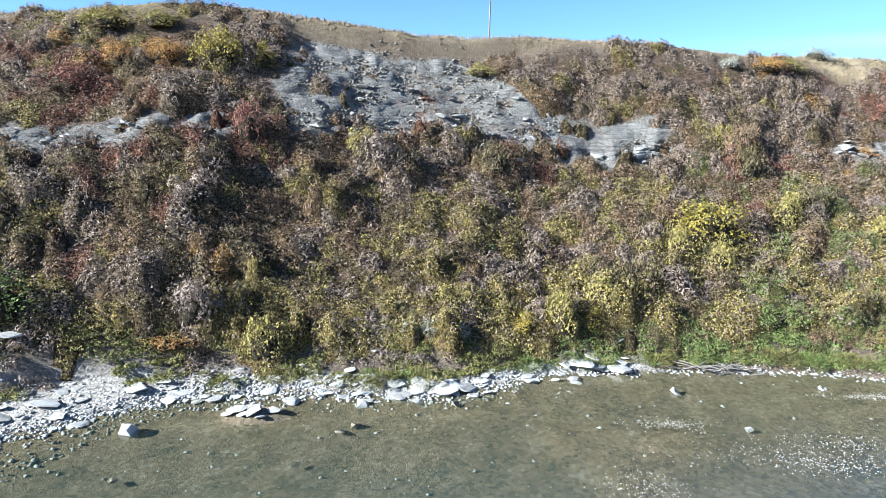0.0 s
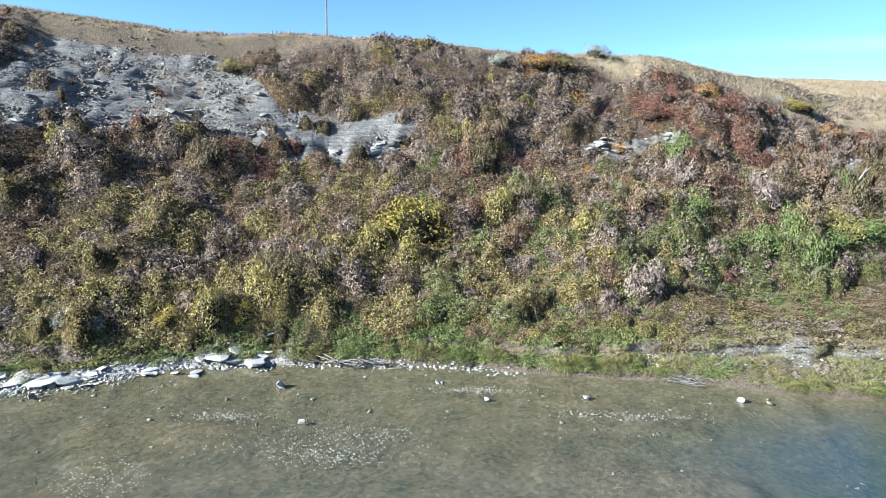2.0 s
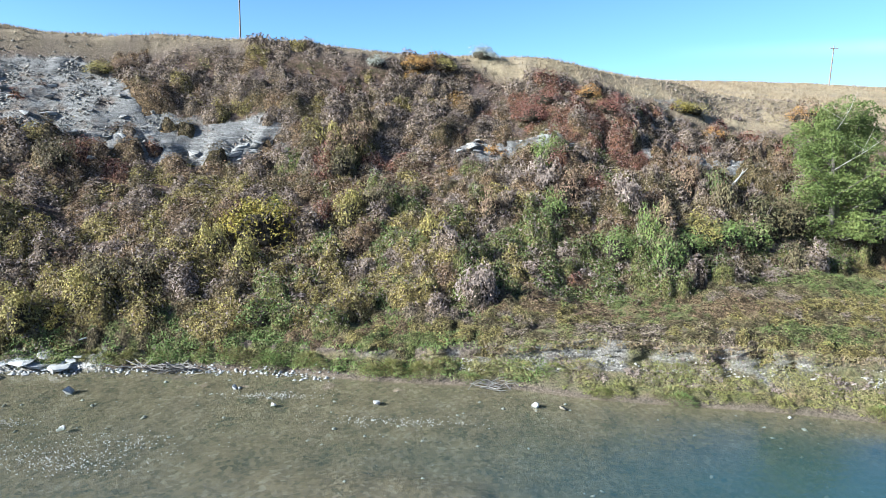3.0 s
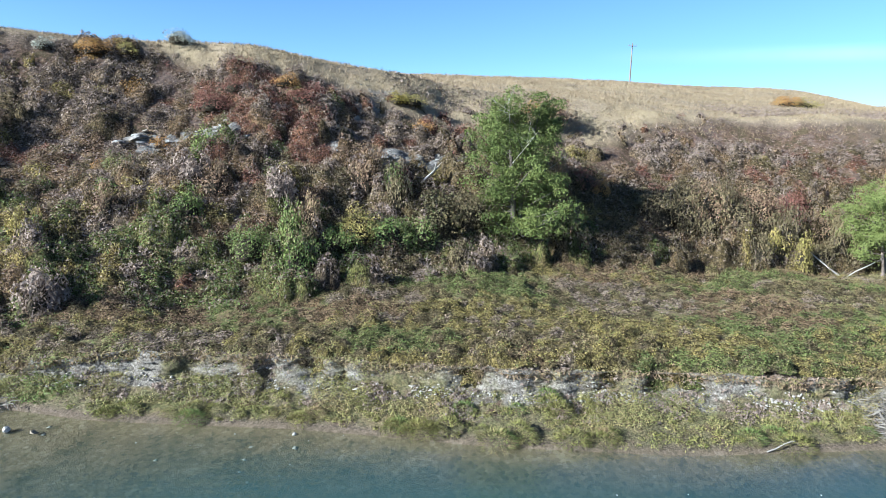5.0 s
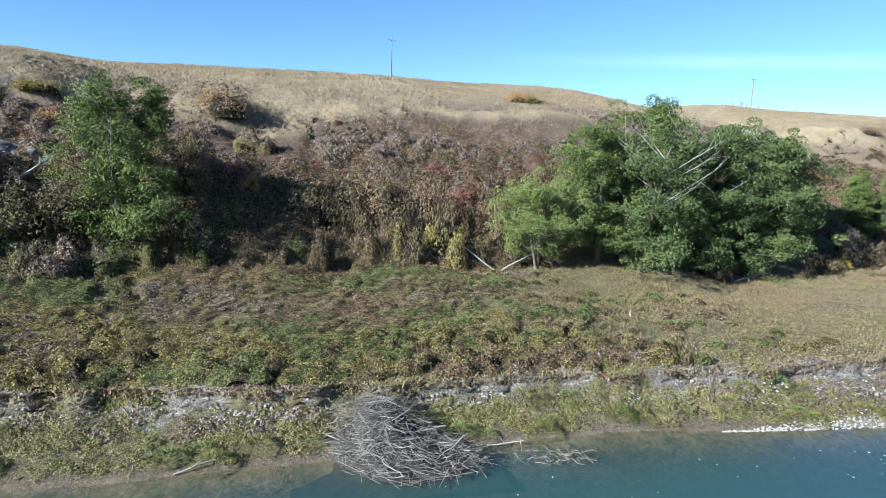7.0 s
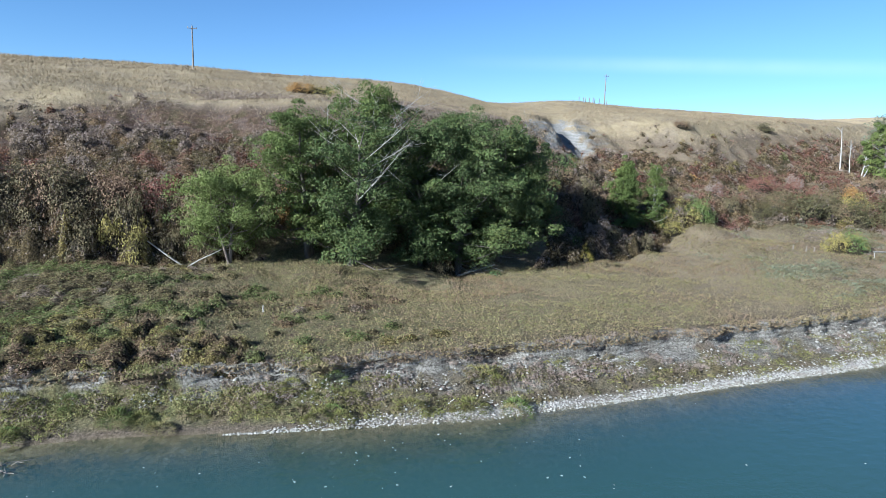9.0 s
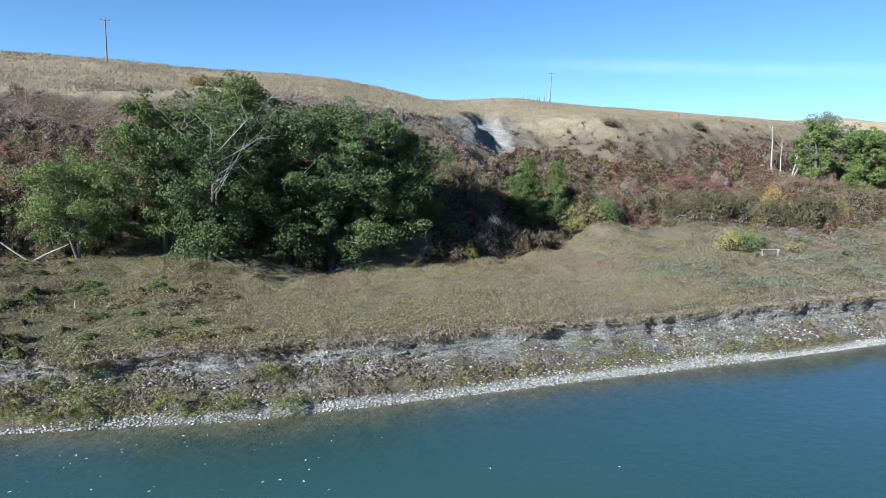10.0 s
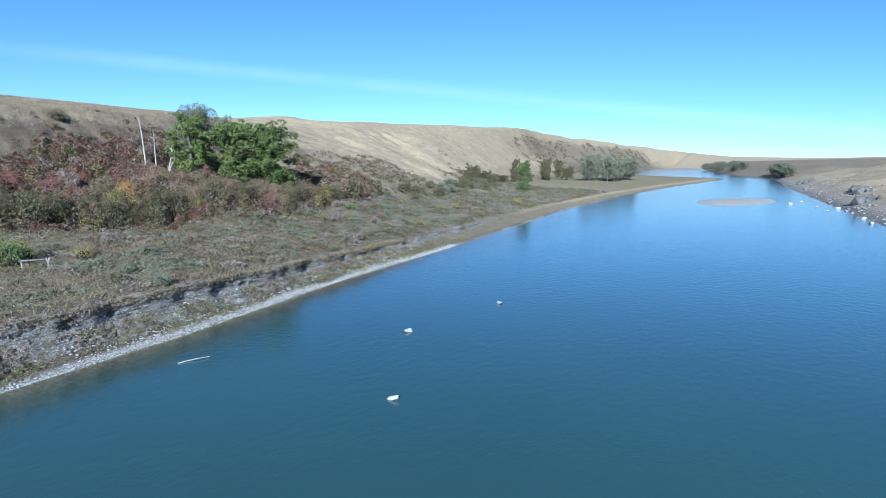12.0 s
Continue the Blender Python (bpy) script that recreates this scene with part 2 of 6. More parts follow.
def ground_material():
    g = Graph("ground")
    fine, broad, patch = g.noise(3.5, 6, 0.7), g.noise(0.5, 5, 0.6), g.noise(0.12, 4, 0.6)
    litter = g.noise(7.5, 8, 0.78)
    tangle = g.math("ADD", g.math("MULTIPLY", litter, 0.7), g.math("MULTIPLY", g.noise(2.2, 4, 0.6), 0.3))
    # dark specks: shade between stems, put into the scrub and meadow colour
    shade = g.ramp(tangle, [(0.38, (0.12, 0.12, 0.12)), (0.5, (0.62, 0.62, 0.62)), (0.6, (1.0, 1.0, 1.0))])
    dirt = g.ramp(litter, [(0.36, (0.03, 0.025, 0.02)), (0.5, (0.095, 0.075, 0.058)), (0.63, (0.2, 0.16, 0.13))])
    hue = g.math("ADD", g.math("MULTIPLY", g.noise(0.55, 4, 0.65), 0.75), g.math("MULTIPLY", g.noise(4.0, 3, 0.6), 0.25))
    scrub = g.ramp(hue, [(0.34, (0.12, 0.10, 0.05)), (0.42, (0.09, 0.07, 0.042)), (0.5, (0.13, 0.085, 0.06)), (0.58, (0.14, 0.11, 0.095)), (0.66, (0.12, 0.065, 0.05))])
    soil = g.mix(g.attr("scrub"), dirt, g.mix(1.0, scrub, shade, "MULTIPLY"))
    straw = g.ramp(g.math("ADD", g.math("MULTIPLY", fine, 0.5), g.math("MULTIPLY", broad, 0.5)),
                   [(0.3, (0.126, 0.098, 0.063)), (0.5, (0.208, 0.167, 0.104)), (0.7, (0.277, 0.23, 0.151))])
    straw = g.mix(g.math('MULTIPLY', g.span(g.noise(0.16, 6, 0.7), 0.46, 0.62), 0.55), straw, g.ramp(fine, [(0.35, (0.075, 0.06, 0.05)), (0.65, (0.17, 0.14, 0.115))]))
    # straw is made brighter beyond x 235, to lift the dull far hills
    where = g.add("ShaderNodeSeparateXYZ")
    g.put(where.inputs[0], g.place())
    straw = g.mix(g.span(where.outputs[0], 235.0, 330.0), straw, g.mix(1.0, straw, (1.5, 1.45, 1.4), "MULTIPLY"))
    layers = g.noise(1.0, 6, 0.7, (0.5, 0.5, 4.5))
    cracks = g.span(g.cells(2.2, (1, 1, 2.2), "DISTANCE_TO_EDGE"), 0.0, 0.09)
    shale = g.ramp(g.math("ADD", g.math("MULTIPLY", layers, 0.45), g.math("MULTIPLY", litter, 0.55)),
                   [(0.35, (0.05, 0.047, 0.044)), (0.5, (0.158, 0.153, 0.145)), (0.64, (0.29, 0.287, 0.277))])
    shale = g.mix(g.math("MULTIPLY", g.math("SUBTRACT", 1.0, cracks), 0.5), shale, (0.063, 0.06, 0.057))
    meadow = g.ramp(hue, [(0.34, (0.19, 0.115, 0.08)), (0.43, (0.17, 0.15, 0.075)), (0.5, (0.15, 0.165, 0.06)), (0.57, (0.21, 0.185, 0.075)), (0.66, (0.20, 0.155, 0.105))])
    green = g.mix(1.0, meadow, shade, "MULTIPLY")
    silt = g.ramp(g.math("ADD", g.math("MULTIPLY", layers, 0.35), g.math("MULTIPLY", litter, 0.65)), [(0.40, (0.035, 0.031, 0.027)), (0.5, (0.145, 0.134, 0.117)), (0.6, (0.31, 0.297, 0.27))])
    stones = g.ramp(g.cells(9.0, out="Color"), [(0.1, (0.139, 0.126, 0.113)), (0.5, (0.265, 0.252, 0.233)), (0.9, (0.391, 0.378, 0.359))])
    bed = g.ramp(g.math("ADD", g.math("MULTIPLY", g.cells(4.5, out="Color"), 0.35), g.math("MULTIPLY", broad, 0.65)),
                 [(0.28, (0.07, 0.067, 0.048)), (0.45, (0.128, 0.104, 0.071)), (0.6, (0.172, 0.138, 0.096)), (0.8, (0.25, 0.218, 0.175))])
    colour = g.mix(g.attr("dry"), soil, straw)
    colour = g.mix(g.attr("green"), colour, green)
    ragged = g.span(g.math("ADD", g.attr("rock"), g.math("MULTIPLY", g.math("SUBTRACT", broad, 0.5), 1.6)), 0.35, 0.65)
    colour = g.mix(ragged, colour, shale)
    earthy = g.span(g.math("ADD", g.attr("silt"), g.math("MULTIPLY", g.math("SUBTRACT", broad, 0.5), 1.6)), 0.35, 0.65)
    colour = g.mix(earthy, colour, silt)
    colour = g.mix(g.attr("gravel"), colour, stones)
    colour = g.mix(g.attr("bed"), colour, bed)
    relief = g.math("ADD", g.math("MULTIPLY", tangle, 0.8), g.math("MULTIPLY", layers, ragged))
    relief = g.math("MULTIPLY", relief, g.span(g.attr("dry"), 0.0, 1.0, 1.0, 0.35))
    return g.done(g.surface(colour, 0.95, g.bump(relief, 0.35, 0.9), 0.1))


def water_material():
    """A clear film over the shallows that turns to murky green with depth, and mirrors the sky."""
    g = Graph("water")
    wave = g.math("ADD", g.math("MULTIPLY", g.noise(1.1, 3, 0.5, (1, 1.6, 1)), 0.8), g.math("MULTIPLY", g.noise(5.0, 3, 0.6), 0.12))
    normal = g.bump(wave, 0.06, 0.6)
    clear = g.add("ShaderNodeBsdfTransparent")
    g.put(clear.inputs[0], (0.90, 0.93, 0.87))
    murk = g.add("ShaderNodeBsdfDiffuse")
    g.put(murk.inputs[0], g.mix(g.noise(0.06, 3), (0.021, 0.052, 0.052), (0.03, 0.066, 0.062)))
    body = g.blend(g.attr("murk"), clear.outputs[0], murk.outputs[0])
    mirror = g.add("ShaderNodeBsdfGlossy")
    g.put(mirror.inputs["Roughness"], 0.11)
    g.put(mirror.inputs["Normal"], normal)
    facing = g.add("ShaderNodeLayerWeight")
    facing.inputs["Blend"].default_value = 0.5
    g.put(facing.inputs["Normal"], normal)
    gloss = g.math("ADD", 0.02, g.math("MULTIPLY", 0.98, g.math("POWER", facing.outputs["Facing"], 4.0)), True)
    return g.done(g.blend(gloss, body, mirror.outputs[0]))


def foam_material():
    g = Graph("foam")
    return g.done(g.surface(g.ramp(g.island(), [(0.0, (0.42, 0.42, 0.4)), (1.0, (0.75, 0.75, 0.73))]), 0.6))


FOAM = foam_material()
GROUND, WATER = ground_material(), water_material()

# ---- plan of the valley: curves along the river (x) ----
def curve(points, soft=4.0):
    xs, vs = zip(*points)

    def at(x):
        x = np.asarray(x, float)
        return sum(np.interp(x + o * soft, xs, vs) for o in (-1, -0.5, 0, 0.5, 1)) / 5
    return at


shore = curve([(-300, 4), (-80, 16), (-40, 22), (-21, 28), (-16, 33), (-10, 34), (1, 34), (6.6, 37.6), (16, 38.8), (26, 38.9),
               (32, 37.6), (41, 37), (46, 35.4), (57.5, 34), (67, 31.8), (77, 30.4), (86, 30.6), (104, 31), (113, 29.5),
               (124, 28.2), (144, 29), (162, 29.7), (180, 31), (205, 34.5), (238, 37), (270, 40), (328, 46), (419, 50),
               (570, 48), (690, 42), (806, 38), (830, 100), (1000, 172), (1300, 225), (1600, 262), (2000, 300), (3000, 330)], 1.5)
shore_south = curve([(-300, -50), (150, -48), (290, -38), (332, -33.7), (382, -29.6), (585, -16), (868, -4), (1020, 40),
                     (1300, 85), (1700, 140), (2050, 185), (3000, 260)])
lip_off = curve([(-80, 4), (-40, 4.5), (-21, 5.6), (-16, 1.9), (-9, 1.6), (0, 2.4), (10, 1.4), (28, 1.6), (40, 2.2), (46, 3.6), (57, 4), (67, 4.4), (77, 5.2),
                 (86, 4), (104, 3.4), (113, 4), (124, 5.0), (141, 4.6), (152, 4.4), (168, 3.6), (187, 3.2), (205, 3.5),
                 (240, 5), (300, 6), (500, 6)], 1.5)
lip_z = curve([(-80, 0.6), (-16, 0.55), (0, 0.6), (10, 0.9), (30, 1.3), (40, 1.9), (47, 2.7), (60, 2.5), (81, 2.4), (102, 2.2),
               (113, 2.2), (140, 2.4), (152, 2.5), (168, 3.1), (187, 3.0), (205, 2.4), (240, 1.8), (300, 1.2), (500, 1.0)], 1.5)
foot_y = curve([(-80, 21), (-40, 27), (-20, 35.2), (-12, 37.5), (0, 38.5), (16, 42), (29, 42.8), (36, 45), (47, 46), (55, 48.5),
                (63, 51), (75, 56), (92, 58.5), (106, 59.5), (120, 60), (134, 57.5), (149, 58), (157, 62), (166, 66), (185, 66),
                (204, 64), (217, 62), (240, 66), (283, 78), (330, 85), (420, 110), (600, 160), (765, 170), (900, 225), (1300, 258), (1600, 285), (2000, 312), (3000, 345)])
foot_z = curve([(-80, 3), (-20, 2.9), (0, 2.2), (16, 2.6), (29, 2.4), (36, 3.3), (47, 3.6), (55, 3.3), (63, 4.0), (92, 4.1),
                (106, 3.9), (120, 3.4), (134, 2.8), (149, 2.2), (157, 2.7), (166, 4.8), (185, 5.4), (204, 5.2), (240, 5),
                (283, 6), (420, 4), (900, 4)])
mid_y = curve([(-80, 32), (-26, 44.6), (-19, 46.6), (-2.5, 54.6), (17, 57), (35, 60), (43, 62), (55, 61.5), (69, 65), (83, 67.5),
               (94, 67), (106, 68), (120, 68), (134, 66), (149, 70), (164, 79), (192, 80), (211, 86), (240, 90), (283, 99),
               (330, 115), (420, 140), (600, 180), (900, 255), (1300, 286), (1600, 310), (2000, 335), (3000, 358)])
mid_z = curve([(-80, 15), (-26, 14.6), (-19, 14.6), (-2.5, 15.8), (17, 13.6), (35, 14.3), (43, 15.6), (55, 14), (69, 13), (83, 11.6),
               (94, 11.6), (106, 12.8), (120, 13), (134, 11), (149, 10), (164, 10.6), (192, 10.2), (211, 12), (240, 12),
               (283, 14.2), (420, 16), (900, 20), (1300, 28), (2000, 32)])
crest_y = curve([(-80, 50), (-26, 60), (-13, 60.8), (8, 65.2), (20, 66.2), (31, 68), (43, 70), (56, 72), (73, 79), (84, 79.4),
                 (106, 77.8), (117, 74), (135, 77), (150, 87), (164, 96.5), (171, 102), (185, 91.5), (213, 101), (238, 104),
                 (283, 128), (330, 150), (420, 175), (600, 205), (900, 272), (1300, 316), (1600, 335), (1900, 356), (2700, 372)])
crest_z = curve([(-80, 28), (-38, 24.8), (-26, 26.8), (-13, 25.7), (-2, 24.6), (8, 25.0), (20, 25.1), (31, 25.0), (43, 25.0), (56, 22.8), (73, 21.2), (84, 20.2),
                 (106, 19.4), (117, 19.6), (135, 18.8), (150, 18.6), (164, 19.4), (185, 20.6), (213, 21.8), (238, 22.6), (283, 24),
                 (420, 30), (600, 39), (900, 52), (1300, 55), (1600, 58), (1900, 61), (2700, 62)])
top_z = curve([(-80, 29), (8, 27.6), (40, 28.0), (56, 27.2), (104, 27.6), (130, 27.4), (160, 26.4), (196, 26.6), (240, 27.6), (300, 29), (420, 34), (600, 43), (900, 56), (1300, 59), (1600, 61), (1900, 64), (3000, 66)])
depth_most = curve([(-80, 0.6), (0, 0.55), (14, 0.40), (30, 0.36), (42, 0.7), (52, 1.3), (66, 2.0), (95, 2.6), (130, 3.0), (400, 3.0)])


def lattice(ix, iy, seed):
    h = (ix.astype(np.int64) * 374761393 + iy.astype(np.int64) * 668265263 + seed * 1442695041) & 0xFFFFFFFF
    h = ((h ^ (h >> 13)) * 1274126177) & 0xFFFFFFFF
    return ((h ^ (h >> 16)) & 0xFFFF) / 65535.0


def grain(x, y, size, seed=0):
    """Smooth noise from 0 to 1 over the plan, with lumps of that size in metres."""
    x, y = np.broadcast_arrays(np.asarray(x, float) / size, np.asarray(y, float) / size)
    ix, iy = np.floor(x), np.floor(y)
    fx, fy = x - ix, y - iy
    fx, fy = fx * fx * (3 - 2 * fx), fy * fy * (3 - 2 * fy)
    a, b = lattice(ix, iy, seed), lattice(ix + 1, iy, seed)
    c, d = lattice(ix, iy + 1, seed), lattice(ix + 1, iy + 1, seed)
    return (a * (1 - fx) + b * fx) * (1 - fy) + (c * (1 - fx) + d * fx) * fy


def step(a, b, v):
    s = np.clip((v - a) / (b - a), 0, 1)
    return s * s * (3 - 2 * s)


def knots(x):
    s, lz = shore(x), lip_z(x)
    off = lip_off(x) * (0.92 + 0.16 * grain(x, 0 * x, 2.3, 11)) + (0.3 + 0.2 * step(40, 60, x) * step(105, 90, x)) * (grain(x, 0 * x, 0.9, 12) - 0.5) + 0.9 * step(90, 112, x) * (grain(x, 0 * x, 5.5, 17) - 0.5) + 0.08 * step(0.35, 0.75, grain(x, 0 * x, 1.0, 16)) * step(38, 48, x) * step(240, 215, x)
    ys = [s - 60, s - 9, s - 2, s, s + 0.5 * off, s + 0.93 * off, s + off, foot_y(x), mid_y(x), crest_y(x), np.maximum(crest_y(x) + 40, 120 + 0 * s), crest_y(x) + 400]
    dm = depth_most(x)
    zs = [-dm, -dm * 0.75, -0.14 * dm, 0 * s, 0.15 + 0.2 * lz, 0.2 + 0.46 * lz, lz, foot_z(x), mid_z(x), crest_z(x), top_z(x), top_z(x) + 9]
    return np.array(ys), np.array(zs)


def gully(x, y):
    """The eroded track that runs down from the crest: how deep inside it a place is."""
    line = 160.5 + (y - 84) * 0.36 + 1.2 * np.sin(y * 0.3)
    return step(3.9, 1.0, np.abs(x - line)) * step(82, 88, y) * step(113, 105, y)


def height(x, y, rough=True):
    """The ground's height; the bed of the river is below 0."""
    x, y = np.broadcast_arrays(np.asarray(x, float), np.asarray(y, float))
    ys, zs = knots(x)
    z = np.where(y < ys[0], zs[0], zs[-1] + 0 * y)
    for k in range(len(ys) - 1):
        inside = (y >= ys[k]) & (y < ys[k + 1])
        w = np.clip((y - ys[k]) / np.maximum(ys[k + 1] - ys[k], 0.05), 0, 1)
        z = np.where(inside, zs[k] * (1 - w) + zs[k + 1] * w, z)
    ss = shore_south(x)
    d = ss + 3 - y
    z = np.where(d > 0, np.maximum(z, -0.9 + 0.3 * d), z)
    z = np.where((d > 0) & (z > 0), np.minimum(z, 1.2 + 4.5 * step(4, 22, d) * (0.5 + grain(x, y, 14, 13)) + 9 * step(16, 90, d) * (0.6 + 0.8 * grain(x, y, 40, 14)) + 9 * step(80, 600, d) + 15 * step(10, 150, d) * step(1150, 1900, x)), z)
    z = np.where(x > 2300, np.maximum(z, step(2300, 3200, x) * np.interp(y, [-700, -370, -42, 180, 440, 620, 835], [66, 56, 43, 49, 71, 92, 114])), z)
    if rough:
        up = step(ys[6] + 0.5, ys[7] + 2, y)
        far = 1 + 2 * step(300, 700, x)
        slope = up * step(ys[9] + 3, 0.5 * (ys[8] + ys[9]), y)
        z = z + up * far * 1.5 * (grain(x, y, 17 * far, 3) - 0.5) + slope * 1.7 * (grain(x, y * 0.45, 7, 4) - 0.5) + slope * 0.7 * (grain(x, y, 2.2, 5) - 0.5)
        z = z + step(ys[7], ys[7] + 12, y) * step(250, 420, x) * (5.0 * (grain(x * 0.6, y, 60, 33) - 0.5) + 2.4 * (grain(x * 0.7, y, 22, 34) - 0.5))
        z = z + 0.22 * (grain(x, y, 1.3, 6) - 0.5) * step(ys[3], ys[4], y) + 0.10 * (grain(x, y, 0.5, 7) - 0.5) * step(ys[3], ys[4], y)
        bar = step(0.52, 0.75, grain(x, y * 2.2, 9, 8)) * step(52, 34, x) * step(ys[3] - 5, ys[3] - 8, y) * step(12, 20, y)
        z = z + np.where(y < ys[3] - 1, 0.26 * bar + 0.16 * (grain(x, y, 1.1, 9) - 0.5) + 0.08 * (grain(x, y, 0.4, 10) - 0.5), 0)
        z = z - 2.0 * gully(x, y)
        z = z + 0.5 * np.exp(-((x + 10.2) / 1.7) ** 2 - ((y - 30.3) / 0.9) ** 2)
        line = 104.9 + 0.16 * np.maximum(y - 37, 0) + 0.25 * np.sin(y * 1.1)
        z = z - 0.5 * step(0.55, 0.15, np.abs(x - line)) * step(32.5, 33.5, y) * step(46, 42, y)
        z = z - 1.3 * step(-17, -12, x) * step(11, 7, x) * step(ys[9] + 0.1, ys[9] - 0.7, y) * step(ys[9] - 6, ys[9] - 1.4, y)
    return z


# ---- mesh helpers ----
rng = np.random.default_rng(7)


def mesh_of(name, verts, faces, material, smooth=False):
    """A mesh from an array of vertices and an array of faces with one number of corners."""
    me = bpy.data.meshes.new(name)
    verts, faces = np.asarray(verts, np.float32), np.asarray(faces, np.int32)
    n, k = faces.shape
    me.vertices.add(len(verts))
    me.vertices.foreach_set("co", verts.ravel())
    me.loops.add(n * k)
    me.loops.foreach_set("vertex_index", faces.ravel())
    me.polygons.add(n)
    me.polygons.foreach_set("loop_start", np.arange(0, n * k, k, dtype=np.int32))
    me.update(calc_edges=True)
    if smooth:
        me.polygons.foreach_set("use_smooth", np.ones(n, bool))
    me.materials.append(material)
    return me


def part(name, me, parent, label=""):
    ob = new(name, me)
    ob.parent = parent
    return tagged(ob, label)


def thing(name, label, category, group="", at=(0, 0, 0)):
    ob = new(name)
    ob.empty_display_size = 0.2
    ob.location = at
    return tagged(ob, label, category, group)


def soup(c, size, flat=0.35, long=1.0, r=None, out=None):
    """Triangles round the centres c, turned at random; flat: how far they lie level; long: how slender they are;
    out: the way out of their clump, which leaves turn to."""
    r = r or rng
    n = len(c)
    nrm = r.normal(size=(n, 3))
    if out is None:
        nrm[:, 2] = np.abs(nrm[:, 2]) + flat
    else:
        nrm = 0.42 * nrm + out + (0, 0, 0.25 * flat)
    nrm /= np.linalg.norm(nrm, axis=1)[:, None]
    a = np.cross(nrm, r.normal(size=(n, 3)))
    a /= np.linalg.norm(a, axis=1)[:, None] + 1e-9
    b = np.cross(nrm, a)
    size = np.broadcast_to(np.asarray(size, float), (n,))[:, None] * r.uniform(0.6, 1.35, (n, 1))
    v = np.stack([c + a * size * 0.62 * long, c - a * size * 0.45 * long + b * size * 0.5, c - a * size * 0.38 * long - b * size * 0.5], 1)
    return v.reshape(-1, 3)


def blades(c, tall, wide, lean=0.35, r=None):
    """Upright slender triangles that stand on c."""
    r = r or rng
    n = len(c)
    turn = r.uniform(0, 2 * np.pi, n)
    side = np.stack([np.cos(turn), np.sin(turn), np.zeros(n)], 1)
    tall = (np.broadcast_to(np.asarray(tall, float), (n,)) * r.uniform(0.5, 1.3, n))[:, None]
    wide = np.broadcast_to(np.asarray(wide, float), (n,))[:, None] * r.uniform(0.6, 1.3, (n, 1))
    tip = c + np.concatenate([r.normal(size=(n, 2)) * lean * tall, tall], 1)
    return np.stack([c + side * wide, c - side * wide, tip], 1).reshape(-1, 3)


def tris(name, verts, material):
    return mesh_of(name, verts, np.arange(len(verts)).reshape(-1, 3), material)


def tubes(name, paths, material, sides=6):
    """Tapered tubes along paths, each a list of (point, radius)."""
    vs, fs = [], []
    for path in paths:
        pts = np.array([p for p, _ in path], float)
        way = np.gradient(pts, axis=0)
        way /= np.linalg.norm(way, axis=1)[:, None] + 1e-9
        ref = np.array([0.31, 0.95, 0.05])
        start = len(vs) and sum(len(v) for v in vs)
        for (p, rad), w in zip(path, way):
            a = np.cross(w, ref)
            a /= np.linalg.norm(a) + 1e-9
            b = np.cross(w, a)
            t = np.arange(sides) * 2 * np.pi / sides
            vs.append(np.asarray(p) + rad * (np.cos(t)[:, None] * a + np.sin(t)[:, None] * b))
        for k in range(len(path) - 1):
            for j in range(sides):
                o, q = start + k * sides, (j + 1) % sides
                fs.append((o + j, o + q, o + sides + q, o + sides + j))
    return mesh_of(name, np.concatenate(vs), fs, material, True)


def slope_at(x, y):
    """Where a place lies on the hillside: 0 at its foot, 0.5 at the ledge, 1 at the crest."""
    f, m, c = foot_y(x), mid_y(x), crest_y(x)
    return np.where(y < m, 0.5 * (y - f) / (m - f), 0.5 + 0.5 * (y - m) / (c - m))


def rock_at(x, y):
    """Bare shale: the upper face, the ledges along the hillside and the cut of the bank."""
    u = slope_at(x, y)
    top = 1.0 - 0.3 * step(1, 10, x)
    face = step(-17, -12, x) * step(27, 17, x) * step(0.42, 0.52, u) * step(top, top - 0.09, u) * (0.62 + 0.38 * step(0.35, 0.6, grain(x, y, 4.5, 96)))
    left = step(-36, -30, x) * step(-14, -18, x) * step(0.43, 0.47, u) * step(0.57, 0.52, u) * 0.75
    ledge = step(0.455, 0.475, u) * step(0.56, 0.52, u)
    ledge = ledge * np.maximum(np.maximum(step(10, 14, x) * step(24, 20, x), step(37, 39, x) * step(50, 47, x)), 0.75 * step(55, 58, x) * step(74, 70, x))
    pale = step(0.5, 0.6, u) * step(1.0, 0.8, u) * step(54, 57, x) * step(66, 61, x) * 0.42
    scree = step(150, 158, x) * step(176, 166, x) * step(0.55, 0.8, u) * step(1.25, 1.0, u) * 0.62
    south = step(shore_south(x) + 2, shore_south(x), y) * (0.05 + 0.3 * step(shore_south(x) - 30, shore_south(x) - 6, y))
    return np.clip(np.maximum.reduce([face, left, ledge, pale, scree, south, gully(x, y)]), 0, 1)


def silt_at(x, y):
    """Bare grey-brown earth of the cut bank."""
    s = shore(x)
    off = lip_off(x)
    bank = step(0.62, 0.9, (y - s) / off + 0.5 * (grain(x, y, 1.6, 15) - 0.5)) * step(off + 0.5, off - 0.1, y - s) * (0.25 + 0.75 * step(36, 48, x) - 0.42 * step(46, 54, x) * step(108, 96, x)) * step(330, 220, x)
    return np.maximum(bank, (0.42 * step(106, 122, x) + 0.12 * step(132, 150, x)) * step(230, 200, x) * step(0.2, 0.5, (y - s) / off) * step(off + 0.3, off, y - s))


